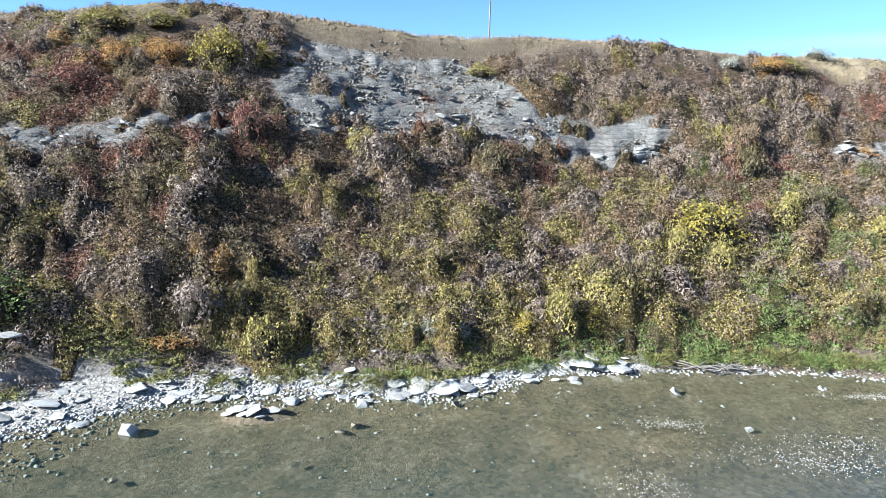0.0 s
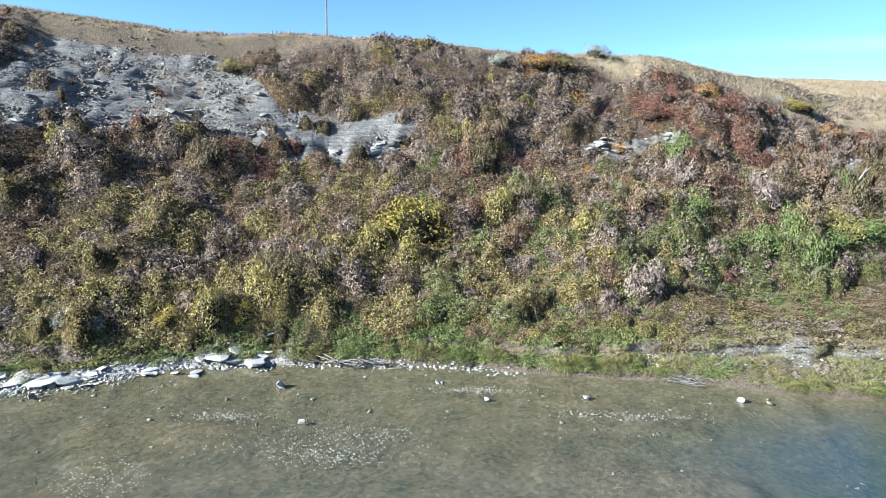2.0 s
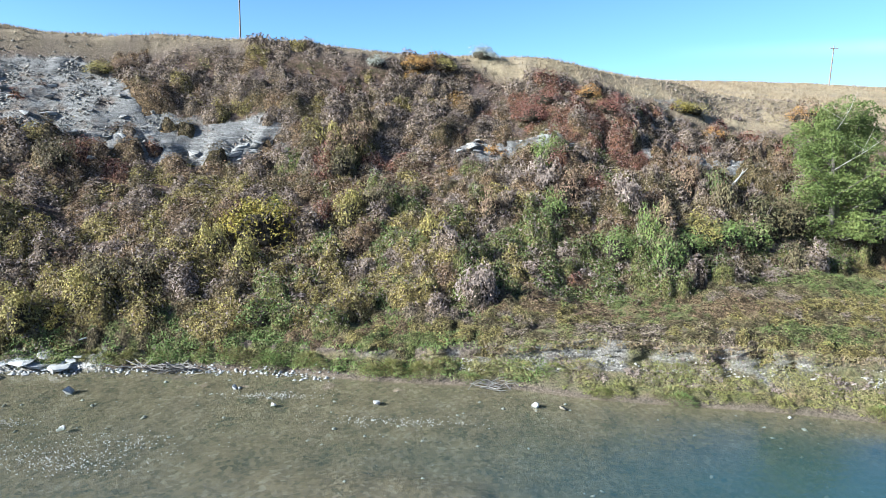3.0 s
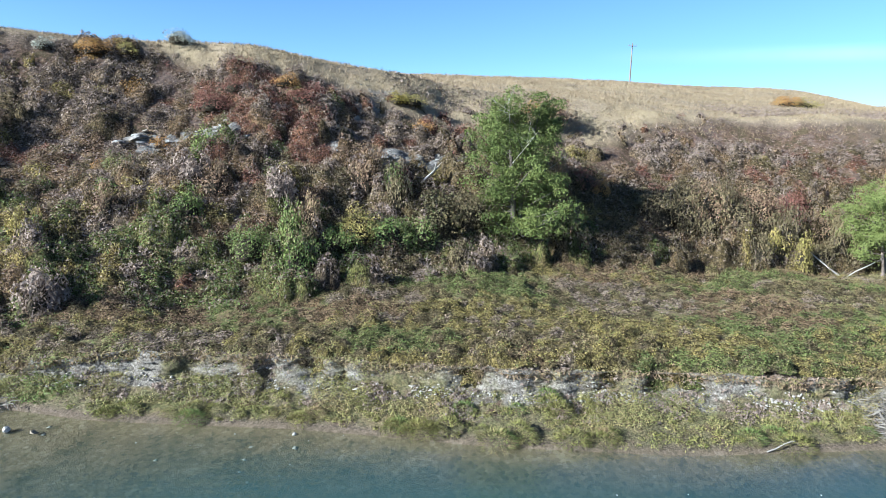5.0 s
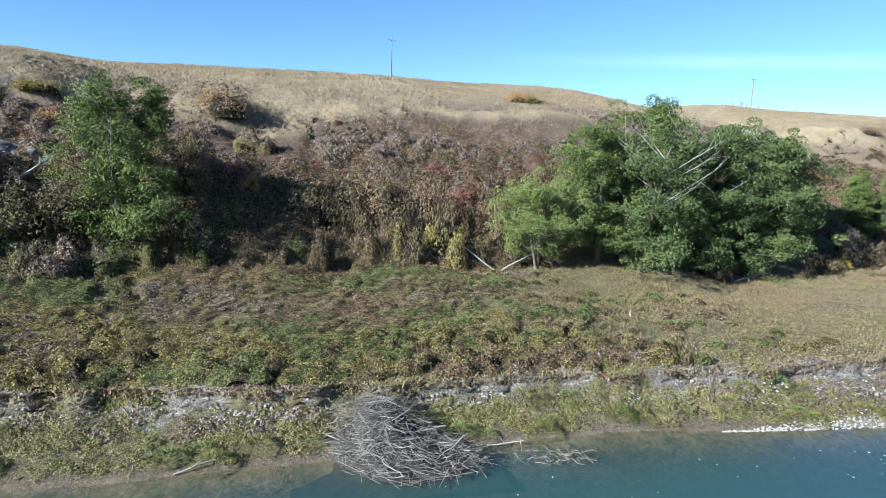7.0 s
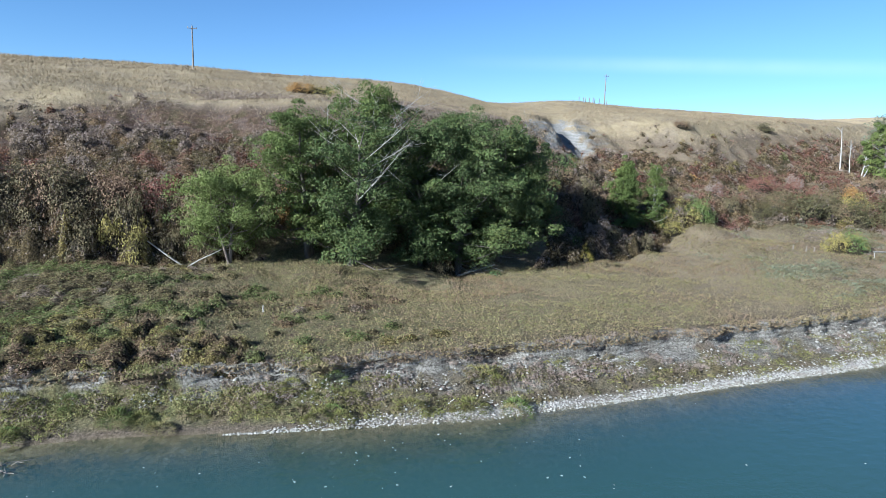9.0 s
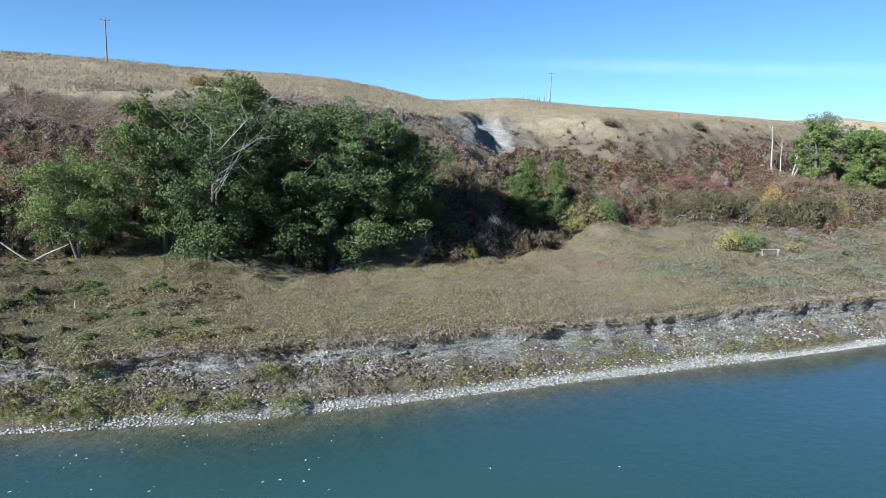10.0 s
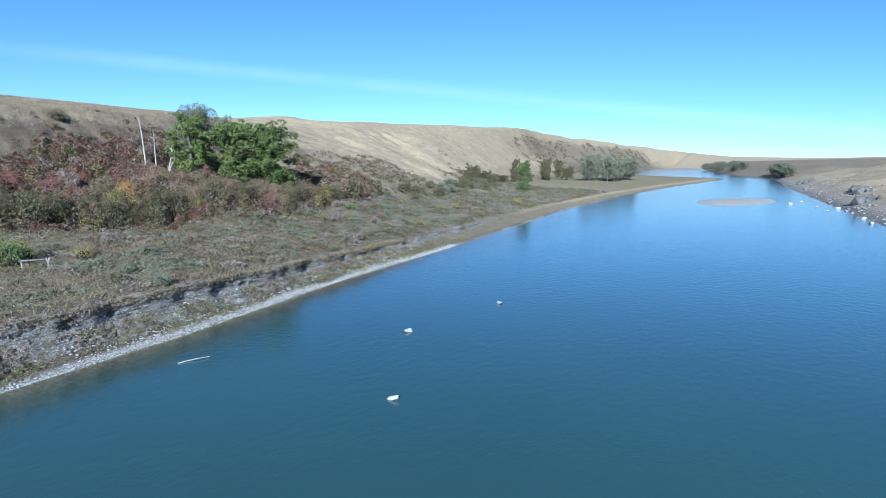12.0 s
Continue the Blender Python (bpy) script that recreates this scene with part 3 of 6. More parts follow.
# ---- the ground: one sheet from the river's bed over the hills to the horizon ----
xs = np.concatenate([-np.geomspace(1500, 62, 26), np.arange(-60, -20, 0.6), np.arange(-20, 46, 0.4), np.arange(46, 236, 0.42), np.arange(236, 420, 2.2), np.geomspace(420, 3800, 110)])
ky, _ = knots(xs)
ss = shore_south(xs)
s0 = shore(xs)
stations = [(ss - 1800, 5), (ss - 80, 8), (ss - 14, 12), (ss + 4, 12), (np.maximum(s0 - 13, 0.4 * s0 + 0.6 * ss), 20), (s0, 9), (ky[5], 9), (ky[6], 21), (ky[7], 20), (ky[8], 44),
            (ky[9], 22), (ky[9] + 46, 14), (ky[9] + 420, 5), (ky[9] + 2600, 1)]
rows = []
for (a, n), (b, _) in zip(stations[:-1], stations[1:]):
    for k in range(n):
        rows.append(a + (b - a) * k / n)
rows.append(stations[-1][0])
gy = np.array(rows)
gx = np.broadcast_to(xs, gy.shape)
gz = height(gx, gy)
rock = rock_at(gx, gy)
crag = step(0.3, 0.8, rock) * (gy > s0)
u_row = slope_at(gx, gy)
block = 0.8 * step(0.44, 0.56, grain(gx, gz * 1.7, 1.3, 21)) + 0.6 * step(0.44, 0.56, grain(gx, gz * 1.5, 0.62, 22)) + 0.3 * grain(gx, gz, 0.35, 25)
gz = gz + crag * 0.7 * (grain(gx, gy, 0.9, 24) - 0.5)
gy = gy - crag * (0.2 + 0.4 * step(0.6, 0.5, u_row) * step(0.42, 0.47, u_row)) * (block - 0.8)
bank = step(0.1, 0.4, silt_at(gx, gy)) * (gy > s0 + 0.4)
gz = gz + bank * (0.3 * (grain(gx, gy, 0.7, 26) - 0.5) + 0.18 * (grain(gx, gy, 0.35, 29) - 0.5))
gy = gy - bank * (0.36 - 0.18 * step(100, 115, gx)) * (block - 0.8)
hang = (gy > ky[6] - 0.02) & (gy < ky[6] + 0.6)
gy = gy - np.where(hang, (0.25 + 0.12 * grain(gx, 0 * gx, 0.9, 23)) * step(36, 48, gx) * step(230, 200, gx), 0)
u = slope_at(gx, gy)
d = gy - s0
late = 0.14 * step(92, 104, gx) + 0.2 * step(84, 96, gx) * step(165, 150, gx)
strip = 0.14 * step(36, 48, gx) * step(80, 70, gx)
dry = np.maximum(step(0.93 - strip, 1.03 - strip, u), step(52, 70, gx) * step(0.62 + late, 0.8 + late, u))
dry = dry * (1 - 0.4 * step(44, 32, gx) * step(1.1, 1.0, u))
dry = np.maximum(dry, np.maximum(step(240, 300, gx) * step(0.05, 0.3, u), (0.5 - 0.15 * step(160, 190, gx)) * step(112, 128, gx) * step(ky[6] + 1 - s0, ky[6] + 3 - s0, d)))
dry = np.maximum(dry, 0.7 * step(300, 360, gx) * step(1, 4, d))
dry = np.maximum(dry, 0.6 * step(215, 260, gx) * step(0.5, 1.5, d))
dry = np.maximum(dry, 0.9 * step(ss - 1, ss - 7, gy))
dry = dry * (1 - 0.6 * step(700, 950, gx) * step(0.95, 0.7, u) * step(2100, 1900, gx))
green = step(ky[6] + 0.3, ky[6] + 2, gy) * step(0.12, 0.0, u) * np.maximum(np.maximum(step(116, 96, gx) * 0.8, step(160, 118, gx) * 0.55), 0.25 * step(250, 300, gx) + 0.2 * step(420, 520, gx) * step(1000, 850, gx))
green = np.maximum(green, step(0.3, 0.9, d) * step(ky[6], ky[5], gy) * (0.35 + 0.5 * grain(gx, gy, 1.4, 31)) * step(-12, 20, gx) * (1 - 0.6 * step(110, 122, gx)))
gravel = step(-2, 4, gx * 0 + 5) * np.where(gx < 14, step(1.2, 0.9, d / np.where(gx < -8, lip_off(gx), 1.4)) * step(-0.6, 0.1, d), step(112, 126, gx) * step(0.5, 0.0, d - 0.05 - 0.7 * grain(gx, 0 * gx, 6, 18)) * step(-0.4, 0.1, d))
gravel = np.maximum(gravel, 0.3 * step(ss + 2, ss - 1, gy) * step(ss - 14, ss - 4, gy))
bed = step(0.25, -0.15, d) * (gy > ss) * (gx < 2200)
dry = np.maximum(dry, step(1900, 2300, gx))
rock = rock * step(1200, 800, gx)
gravel = gravel * step(1200, 800, gx)
lumps = 0.75 * (grain(gx, gy, 1.5, 27) - 0.4) + 0.35 * (grain(gx, gy, 0.75, 28) - 0.5)
scrub = step(-0.06, 0.03, u) * step(0.99, 0.88, u) * (1 - 0.85 * step(0.25, 0.6, rock)) * (1 - dry) * step(300, 262, gx)
gz = gz + 0.3 * lumps * scrub + 0.5 * lumps * np.clip(green, 0, 1) * (u > -5) * (gy > ky[6] + 0.8)
nr, nc = gy.shape
idx = np.arange(nr * nc).reshape(nr, nc)
quads = np.stack([idx[:-1, :-1], idx[:-1, 1:], idx[1:, 1:], idx[1:, :-1]], -1).reshape(-1, 4)
ground = new("ground", mesh_of("ground", np.stack([gx, gy, gz], -1).reshape(-1, 3), quads, GROUND, True))
tagged(ground, "river valley ground of shale, brown soil and dry grass", "ground", kind="structure")
for name, values in (("scrub", scrub), ("dry", dry), ("green", green), ("rock", rock), ("silt", silt_at(gx, gy)), ("gravel", gravel), ("bed", bed)):
    ground.data.attributes.new(name, "FLOAT", "POINT").data.foreach_set("value", np.clip(values, 0, 1).astype(np.float32).ravel())

# ---- the river ----
wx = np.concatenate([-np.geomspace(1500, 62, 16), np.arange(-60, 240, 1.25), np.arange(240, 420, 5), np.geomspace(420, 3800, 40)])
wy = (1 - (1 - np.linspace(0, 1, 96)[:, None]) ** 1.9) * (shore(wx) + 4 - shore_south(wx) + 8) + shore_south(wx) - 8
wX = np.broadcast_to(wx, wy.shape)
wd = np.maximum(-height(wX, wy), 0)
idx = np.arange(wy.size).reshape(wy.shape)
quads = np.stack([idx[:-1, :-1], idx[:-1, 1:], idx[1:, 1:], idx[1:, :-1]], -1).reshape(-1, 4)
water = new("water", mesh_of("water", np.stack([wX, wy, 0 * wy], -1).reshape(-1, 3), quads, WATER, True))
tagged(water, "calm clear river, shallow over gravel and deep blue-green", "water", kind="structure")
water.data.attributes.new("murk", "FLOAT", "POINT").data.foreach_set("value", (1 - np.exp(-(0.55 + 0.9 * step(32, 60, wX)) * np.maximum(wd - 0.02, 0))).astype(np.float32).ravel())


def ground_z(x, y):
    return float(height(x, y))


# ---- shrubs ----
def shrub_points(n, r, tall, leaf, gen, lumps=9):
    """Centres of the leaves of one shrub at the origin: lumps over a dome."""
    k = gen.normal(size=(lumps, 3))
    k[:, 2] = np.abs(k[:, 2])
    k /= np.linalg.norm(k, axis=1)[:, None]
    k *= gen.uniform(0.35, 0.85, (lumps, 1))
    wide = gen.uniform(0.26, 0.46, (lumps, 1))
    who = gen.integers(0, lumps, n)
    p = gen.normal(size=(n, 3))
    p /= np.linalg.norm(p, axis=1)[:, None] + 1e-9
    p[:, 2] = np.where(gen.uniform(size=n) < 0.6, np.abs(p[:, 2]), p[:, 2])
    way = p.copy()
    p = k[who] + p * gen.uniform(0.75, 1, (n, 1)) * wide[who]
    return np.stack([p[:, 0] * r, p[:, 1] * r, np.maximum(p[:, 2], -0.1) * tall + 0.12 * tall], 1), way, k, wide[:, 0]


def clumps(c, r, n, gen, tall=0.8):
    """Leaves of many small rounded clumps that stand at c: their places and the ways out of the clumps."""
    d = gen.normal(size=(len(c), n, 3))
    d[:, :, 2] = np.abs(d[:, :, 2]) * 0.9 - 0.15
    d /= np.linalg.norm(d, axis=2)[:, :, None] + 1e-9
    p = c[:, None, :] + d * (r[:, None, None] * gen.uniform(0.72, 1.05, (len(c), n, 1))) * (1, 1, tall)
    return p.reshape(-1, 3), d.reshape(-1, 3)


def species_at(x, y, pick):
    """Which kind of shrub grows at each place, by height on the slope and by patches."""
    u = slope_at(x, y)
    n1, n2, n3 = grain(x, y, 7, 41), grain(x, y, 6, 42), grain(x, y, 9, 43)
    w = np.zeros((8,) + np.shape(x))
    w[7] = 0.9 + 1.6 * step(50, 66, x) * step(165, 145, x) * step(0.6, 0.4, u)
    w[0] = 1.0 * step(0.02, 0.15, u) + 0.25 - 0.4 * step(0.5, 0.6, u) * step(4, 14, x) * step(52, 42, x)
    w[1] = 1.6 * step(36, 46, x) * step(80, 66, x) * step(0.42, 0.55, u) + 1.0 * step(0.55, 0.75, n1) * step(0.12, 0.3, u) + 0.6 * step(150, 165, x) + 0.06
    w[2] = (2.1 * step(0.45, 0.08, u) * step(-20, -6, x) * step(52, 38, x) + 0.5 * step(0.4, 0.1, u) * step(-6, -20, x) + 1.0 * step(0.52, 0.7, n2) + 0.15) * (1 - 0.6 * step(56, 80, x))
    w[3] = (2.6 * step(22, 40, x) * step(90, 76, x) * step(0.26, 0.10, u) + 0.8 * step(12, 26, x) * step(70, 56, x) * step(0.5, 0.3, u) + 0.4 * step(0.62, 0.75, n3)) * (1 - 0.8 * step(150, 160, x)) * step(-22, 0, x) + 0.03
    w[4] = 0.006 + 0 * x
    w[5] = 0.16 * step(0.5, 0.7, n3) + 1.8 * step(4.5, 2.5, np.hypot((x + 27) / 1.6, y - 52)) + 0.8 * step(4.5, 2, np.hypot((x + 18) / 1.5, y - 39.5)) + 1.2 * step(3, 1.5, np.hypot((x - 35) / 2, y - 66))
    w[6] = 0.75 + 1.0 * step(0.45, 0.65, u) + 0.6 * step(0.55, 0.75, grain(x, y * 1.6, 5, 44)) + 1.5 * step(2, 12, x) * step(46, 36, x) * step(0.5, 0.6, u)
    w[6] = w[6] * (1 - 0.6 * step(150, 168, x)) + 1.2 * step(60, 72, x) * step(0.6, 0.7, u) * step(150, 140, x)
    w[6] = w[6] * (1 - 0.85 * step(74, 82, x) * step(118, 112, x) * step(0.45, 0.3, u))
    w[2] = w[2] + 2.5 * step(4.5, 2.5, np.hypot((x + 30) / 2, y - 56)) + 1.6 * step(0.1, 0.0, u) * step(-8, 0, x) * step(20, 12, x)
    w[1] = w[1] + 2.0 * step(4, 2, np.hypot((x + 30) / 1.7, y - 48.5)) + 2.2 * step(2.6, 1.4, np.hypot(x + 15.4, y - 47.6)) + 1.6 * step(4, 2, np.hypot((x - 46.5) / 1.2, y - 64.5)) + 1.6 * step(4, 2, np.hypot((x - 54) / 1.3, y - 65)) + 1.5 * step(5, 2, np.hypot((x - 193) / 1.6, y - 80))
    w = np.maximum(w, 0) ** 1.35
    w = np.cumsum(w / w.sum(0), 0)
    return np.argmax(pick < w, 0)


KINDS = ["rust", "maroon", "olive", "green", "yellow", "orange", "brush", "umber"]


def shrub_density(x, y):
    u = slope_at(x, y)
    strip = 0.14 * step(36, 48, x) * step(80, 70, x)
    d = step(-0.06, 0.02, u) * step(1.02 - strip + 0.1 * step(84, 96, x), 0.93 - strip + 0.1 * step(84, 96, x), u)
    d = d * (1 - 0.85 * step(110, 113, x) * step(147, 143, x) * step(0.22, 0.12, u))
    d = d * (1 - 0.78 * step(0.25, 0.6, rock_at(x, y)))
    late = 0.16 * step(92, 104, x) + 0.22 * step(84, 96, x) * step(165, 150, x)
    d = d * (1 - (0.78 - 0.2 * step(70, 80, x) * step(0.95, 0.8, u)) * step(54, 66, x) * step(240, 200, x) * step(0.62 + late, 0.74 + late, u))
    d = d * (1 - 0.95 * step(226, 250, x) * step(0.15, 0.45, u))
    d = d * (1 - step(-16, -13, x) * step(5, 1, x) * step(0.84, 0.9, u))
    return d * (1 - 0.85 * step(76, 78, x) * step(92, 88, x) * step(0.5, 0.56, u))


class Canopy:
    """Mounds of growth that stand close together: one to each square of a loose grid."""

    def __init__(self, x0, x1, y0, y1, size, seed, build, warp=0.0, squash=1.0):
        gen = np.random.default_rng(seed)
        self.x0, self.y0, self.size, self.warp, self.squash = x0, y0, size, warp, squash
        nx, ny = int((x1 - x0) / size) + 1, int((y1 - y0) * squash / size) + 1
        ix, iy = np.meshgrid(np.arange(nx), np.arange(ny), indexing="ij")
        self.cx = x0 + (ix + gen.uniform(0.08, 0.92, ix.shape)) * size
        self.cy = y0 + (iy + gen.uniform(0.08, 0.92, ix.shape)) * size / squash
        self.r, self.h, self.kind = build(self.cx, self.cy, gen)

    def at(self, x, y):
        """The height of the growth and the kind that is uppermost."""
        x, y = x + 1.5 * self.warp * (grain(x, y, 1.3, 91) - 0.5) + self.warp * (grain(x, y, 0.6, 92) - 0.5), y + 1.5 * self.warp * (grain(x, y, 1.3, 93) - 0.5) + self.warp * (grain(x, y, 0.6, 94) - 0.5)
        ix, iy = ((x - self.x0) / self.size).astype(int), ((y - self.y0) * self.squash / self.size).astype(int)
        best, kind = np.zeros(x.shape), np.zeros(x.shape, int)
        nx, ny = self.cx.shape
        for i in (-1, 0, 1):
            for j in (-1, 0, 1):
                a, b = np.clip(ix + i, 0, nx - 1), np.clip(iy + j, 0, ny - 1)
                q = 1 - ((x - self.cx[a, b]) ** 2 + ((y - self.cy[a, b]) * self.squash) ** 2) / self.r[a, b] ** 2
                t = self.h[a, b] * np.maximum(q, 0) ** 0.85
                up = t > best
                best, kind = np.where(up, t, best), np.where(up, self.kind[a, b], kind)
        return best, kind


def hill_growth(x, y, gen):
    u = slope_at(x, y)
    there = gen.uniform(size=x.shape) < shrub_density(x, y) * 1.2
    bare = 1 - 0.45 * np.maximum(step(0.3, 0.7, rock_at(x, y)), step(54, 66, x) * step(0.66, 0.76, u))
    r = gen.uniform(0.75, 1.6, x.shape) * (1.1 - 0.2 * step(0.5, 0.9, u)) * bare
    h = gen.uniform(0.35, 1.35, x.shape) * (1.1 - 0.45 * step(0.45, 0.75, u)) * bare * (1 + 0.6 * step(50, 62, x) * step(160, 140, x) * step(0.5, 0.3, u)) * (1 - 0.55 * step(0.78, 0.95, u))
    h = h * (0.42 + 1.2 * step(0.34, 0.64, grain(x, y * 1.3, 4.6, 45)))
    return r, np.where(there, h, 0), species_at(x, y, gen.uniform(size=x.shape))


hill = Canopy(-48, 278, 18, 112, 1.5, 11, hill_growth, 0.5, 1.6)
sprays = Canopy(-48, 278, 18, 112, 0.5, 12, lambda x, y, gen: (gen.uniform(0.26, 0.5, x.shape), gen.uniform(0.08, 0.4, x.shape), np.zeros(x.shape, int)), squash=1.5)


def canopy_at(x, y):
    h, kind = hill.at(x, y)
    return h * (0.8 + 0.4 * grain(x, y * 1.5, 0.8, 95)) + sprays.at(x, y)[0] * step(0.08, 0.35, h), kind


LABEL = {
    "rust": "rust-brown autumn shrub on the river hillside", "maroon": "dark red autumn shrub on the river hillside",
    "olive": "olive and yellow-green leafy shrub on the hillside", "green": "green leafy shrub low on the river hillside",
    "yellow": "bright yellow autumn shrub on the hillside", "orange": "orange autumn shrub on the hillside",
    "umber": "tall brown-green shrub on the lower hillside",
    "brush": "grey-brown nearly leafless bush on the hillside", "sage": "silvery grey-green sagebrush above the river bank",
    "willow": "pale green bushy willow shrub", "thorn": "dark olive thorny bush at the foot of the hillside", "grey": "grey-green shrub on the dry terrace",
}


def stems_mesh(gen, r, tall, count=9):
    paths = []
    for _ in range(count):
        turn, out = gen.uniform(0, 2 * np.pi), gen.uniform(0.3, 0.9)
        tip = np.array([np.cos(turn) * out * r, np.sin(turn) * out * r, tall * gen.uniform(0.65, 0.98)])
        base = np.array([np.cos(turn), np.sin(turn), -1.5]) * 0.08 * r
        mid = base * 0.5 + tip * 0.5 + gen.normal(size=3) * 0.08 * r
        paths.append([(base - (0, 0, 0.25), 0.02 * r), (mid, 0.01 * r), (tip, 0.004)])
    return tubes("woody_stem", paths, TWIG, 4)


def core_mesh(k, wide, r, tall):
    """The close twigs inside a shrub as a solid hull coloured dark as shade, lumpy as its outline is."""
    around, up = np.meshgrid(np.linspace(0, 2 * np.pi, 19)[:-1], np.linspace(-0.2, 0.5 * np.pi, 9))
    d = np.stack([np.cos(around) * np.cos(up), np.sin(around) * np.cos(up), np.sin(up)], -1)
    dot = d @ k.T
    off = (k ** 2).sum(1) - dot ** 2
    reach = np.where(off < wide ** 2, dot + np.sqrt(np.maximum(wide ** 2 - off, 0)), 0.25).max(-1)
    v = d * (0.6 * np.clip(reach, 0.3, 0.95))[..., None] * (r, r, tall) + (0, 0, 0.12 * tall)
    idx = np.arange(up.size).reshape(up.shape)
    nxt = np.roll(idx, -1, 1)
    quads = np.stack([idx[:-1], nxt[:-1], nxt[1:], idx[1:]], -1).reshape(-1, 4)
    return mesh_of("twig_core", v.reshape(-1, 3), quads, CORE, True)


def shrub_thing(kind, r, tall, seed, leaves=700, leaf=0.105, lumps=11):
    gen = np.random.default_rng(seed)
    ob = thing("shrub", LABEL[kind], "shrub", "shrubs on the hillside")
    p, way, k, wide = shrub_points(leaves, r, tall, leaf, gen, lumps)
    long = 2.0 if kind == "brush" else 1.2
    part("foliage", tris("foliage", soup(p, leaf, 0.3, long, gen, way), LEAF[kind]), ob)
    part("woody_stem", stems_mesh(gen, r, tall), ob)
    part("twig_core", core_mesh(k, wide, r, tall), ob, "twiggy inside, coloured dark as shade")
    return ob


# the larger shrubs stand singly
templates = {k: [shrub_thing(k, 1.0, 1.15, 100 + 7 * j + 31 * i, 1700, 0.062, 20) for j in range(2)] + [shrub_thing(k, 1.0, 1.15, 500 + 7 * j + 31 * i, 2900, 0.05, 34) for j in range(2)] + [shrub_thing(k, 1.0, 1.15, 900 + 31 * i, 420, 0.13, 14)] for i, k in enumerate(LABEL)}
used = set()


def set_shrub(kind, x, y, r, tall=None, j=0, z=None):
    j = 4 if x > 250 else j % 2 + (2 if r > 1.9 else 0)
    ob = templates[kind][j]
    tall = tall or r * 1.05
    m = Matrix.Translation((x, y, (ground_z(x, y) if z is None else z) - 0.15 * r)) @ Matrix.Rotation(1.7 * x + y, 4, "Z")
    size = Matrix.Diagonal((r, r, tall, 1))
    if (kind, j) in used:
        ob = copy_thing(ob, m)
    used.add((kind, j))
    ob.matrix_basis = m @ size
    return ob


# kind, x, y, radius, height
LOW_SLOPE = [  # from the start to the cliff
    ("yellow", -19.5, 53.5, 2.64, 2.9), ("yellow", -16, 54.5, 1.26, 1.7), ("olive", -7.1, 50.4, 1.72, 2), ("sage", -0.9, 38.6, 1.03, 1), ("sage", 1.2, 38.9, 0.92, 0.9), ("sage", -2.3, 38.4, 0.69, 0.7),
    ("olive", 3.1, 62, 1.95, 1.1), ("rust", 5.6, 62.4, 2.07, 1.1), ("olive", 8, 41.4, 1.84, 1.7), ("yellow", 10.6, 40.8, 1.15, 1.1), ("green", -27, 34.5, 2.76, 2.2), ("orange", -16.8, 35.8, 1.72, 0.8),
    ("olive", 3.5, 40.4, 1.84, 1.6), ("yellow", 5.6, 39.8, 1.26, 1), ("olive", 0.6, 40.6, 1.72, 1.7), ("orange", -27, 51.6, 2.2, 1.6), ("orange", -23.6, 52.6, 2, 1.6), ("olive", -30, 56, 2.8, 1.6),
    ("olive", -25.8, 56.8, 2.6, 1.5), ("maroon", -29.5, 48.4, 2.6, 1.8), ("maroon", -15.4, 47.6, 1.4, 2.4),
]
LEDGE_SLOPE = [  # along the ledges
    ("yellow", 21.6, 49.7, 3.56, 3.4), ("olive", 18.8, 49, 1.38, 1.5), ("sage", 29.6, 66.6, 1.38, 1), ("orange", 33.9, 67.6, 2.3, 1.2), ("olive", 36.5, 68, 1.84, 1.1), ("maroon", 45.6, 64.4, 2.18, 1.6),
    ("maroon", 47.2, 65.6, 1.84, 1.5), ("maroon", 53.7, 66.2, 2.53, 1.6), ("orange", 51.8, 67.5, 1.72, 1.2), ("orange", 41.5, 61.4, 1.38, 0.8), ("green", 54.5, 51.8, 2.53, 2.2), ("green", 51.2, 51, 2.18, 2),
    ("green", 23.6, 42.6, 2.07, 1.7), ("green", 26, 42.8, 1.84, 1.5), ("olive", 12, 42, 1.72, 1.6), ("sage", 40.5, 70.4, 2, 1.2),
]
TREE_SLOPE = [  # round the lone cottonwood
    ("yellow", 62.7, 70, 1.49, 1), ("olive", 64.4, 70.6, 1.84, 1.2), ("orange", 65.4, 67.2, 1.26, 1.3), ("rust", 80.3, 74.8, 3.5, 3.0), ("orange", 79, 75, 1.9, 1.8), ("maroon", 81.7, 64.4, 1.84, 1.9),
    ("orange", 83.4, 63.6, 1.26, 1.6), ("umber", 88.6, 62.4, 3.09, 3.57), ("umber", 91.6, 62.8, 2.96, 3.74), ("rust", 94.4, 63.3, 2.83, 3.57), ("umber", 97, 63, 2.83, 3.4), ("rust", 100, 63.6, 2.96, 3.23),
    ("maroon", 104, 63.3, 2.45, 3.06), ("rust", 106.8, 62.6, 2.32, 2.72), ("thorn", 66.3, 57, 3.45, 3.4), ("umber", 69.6, 58.2, 2.99, 3.2), ("green", 62, 54.4, 2.76, 2.6), ("green", 64.8, 55.2, 2.53, 2.4),
    ("green", 57.6, 52.8, 2.3, 2.1), ("olive", 59.3, 54, 2.3, 2.3),
]
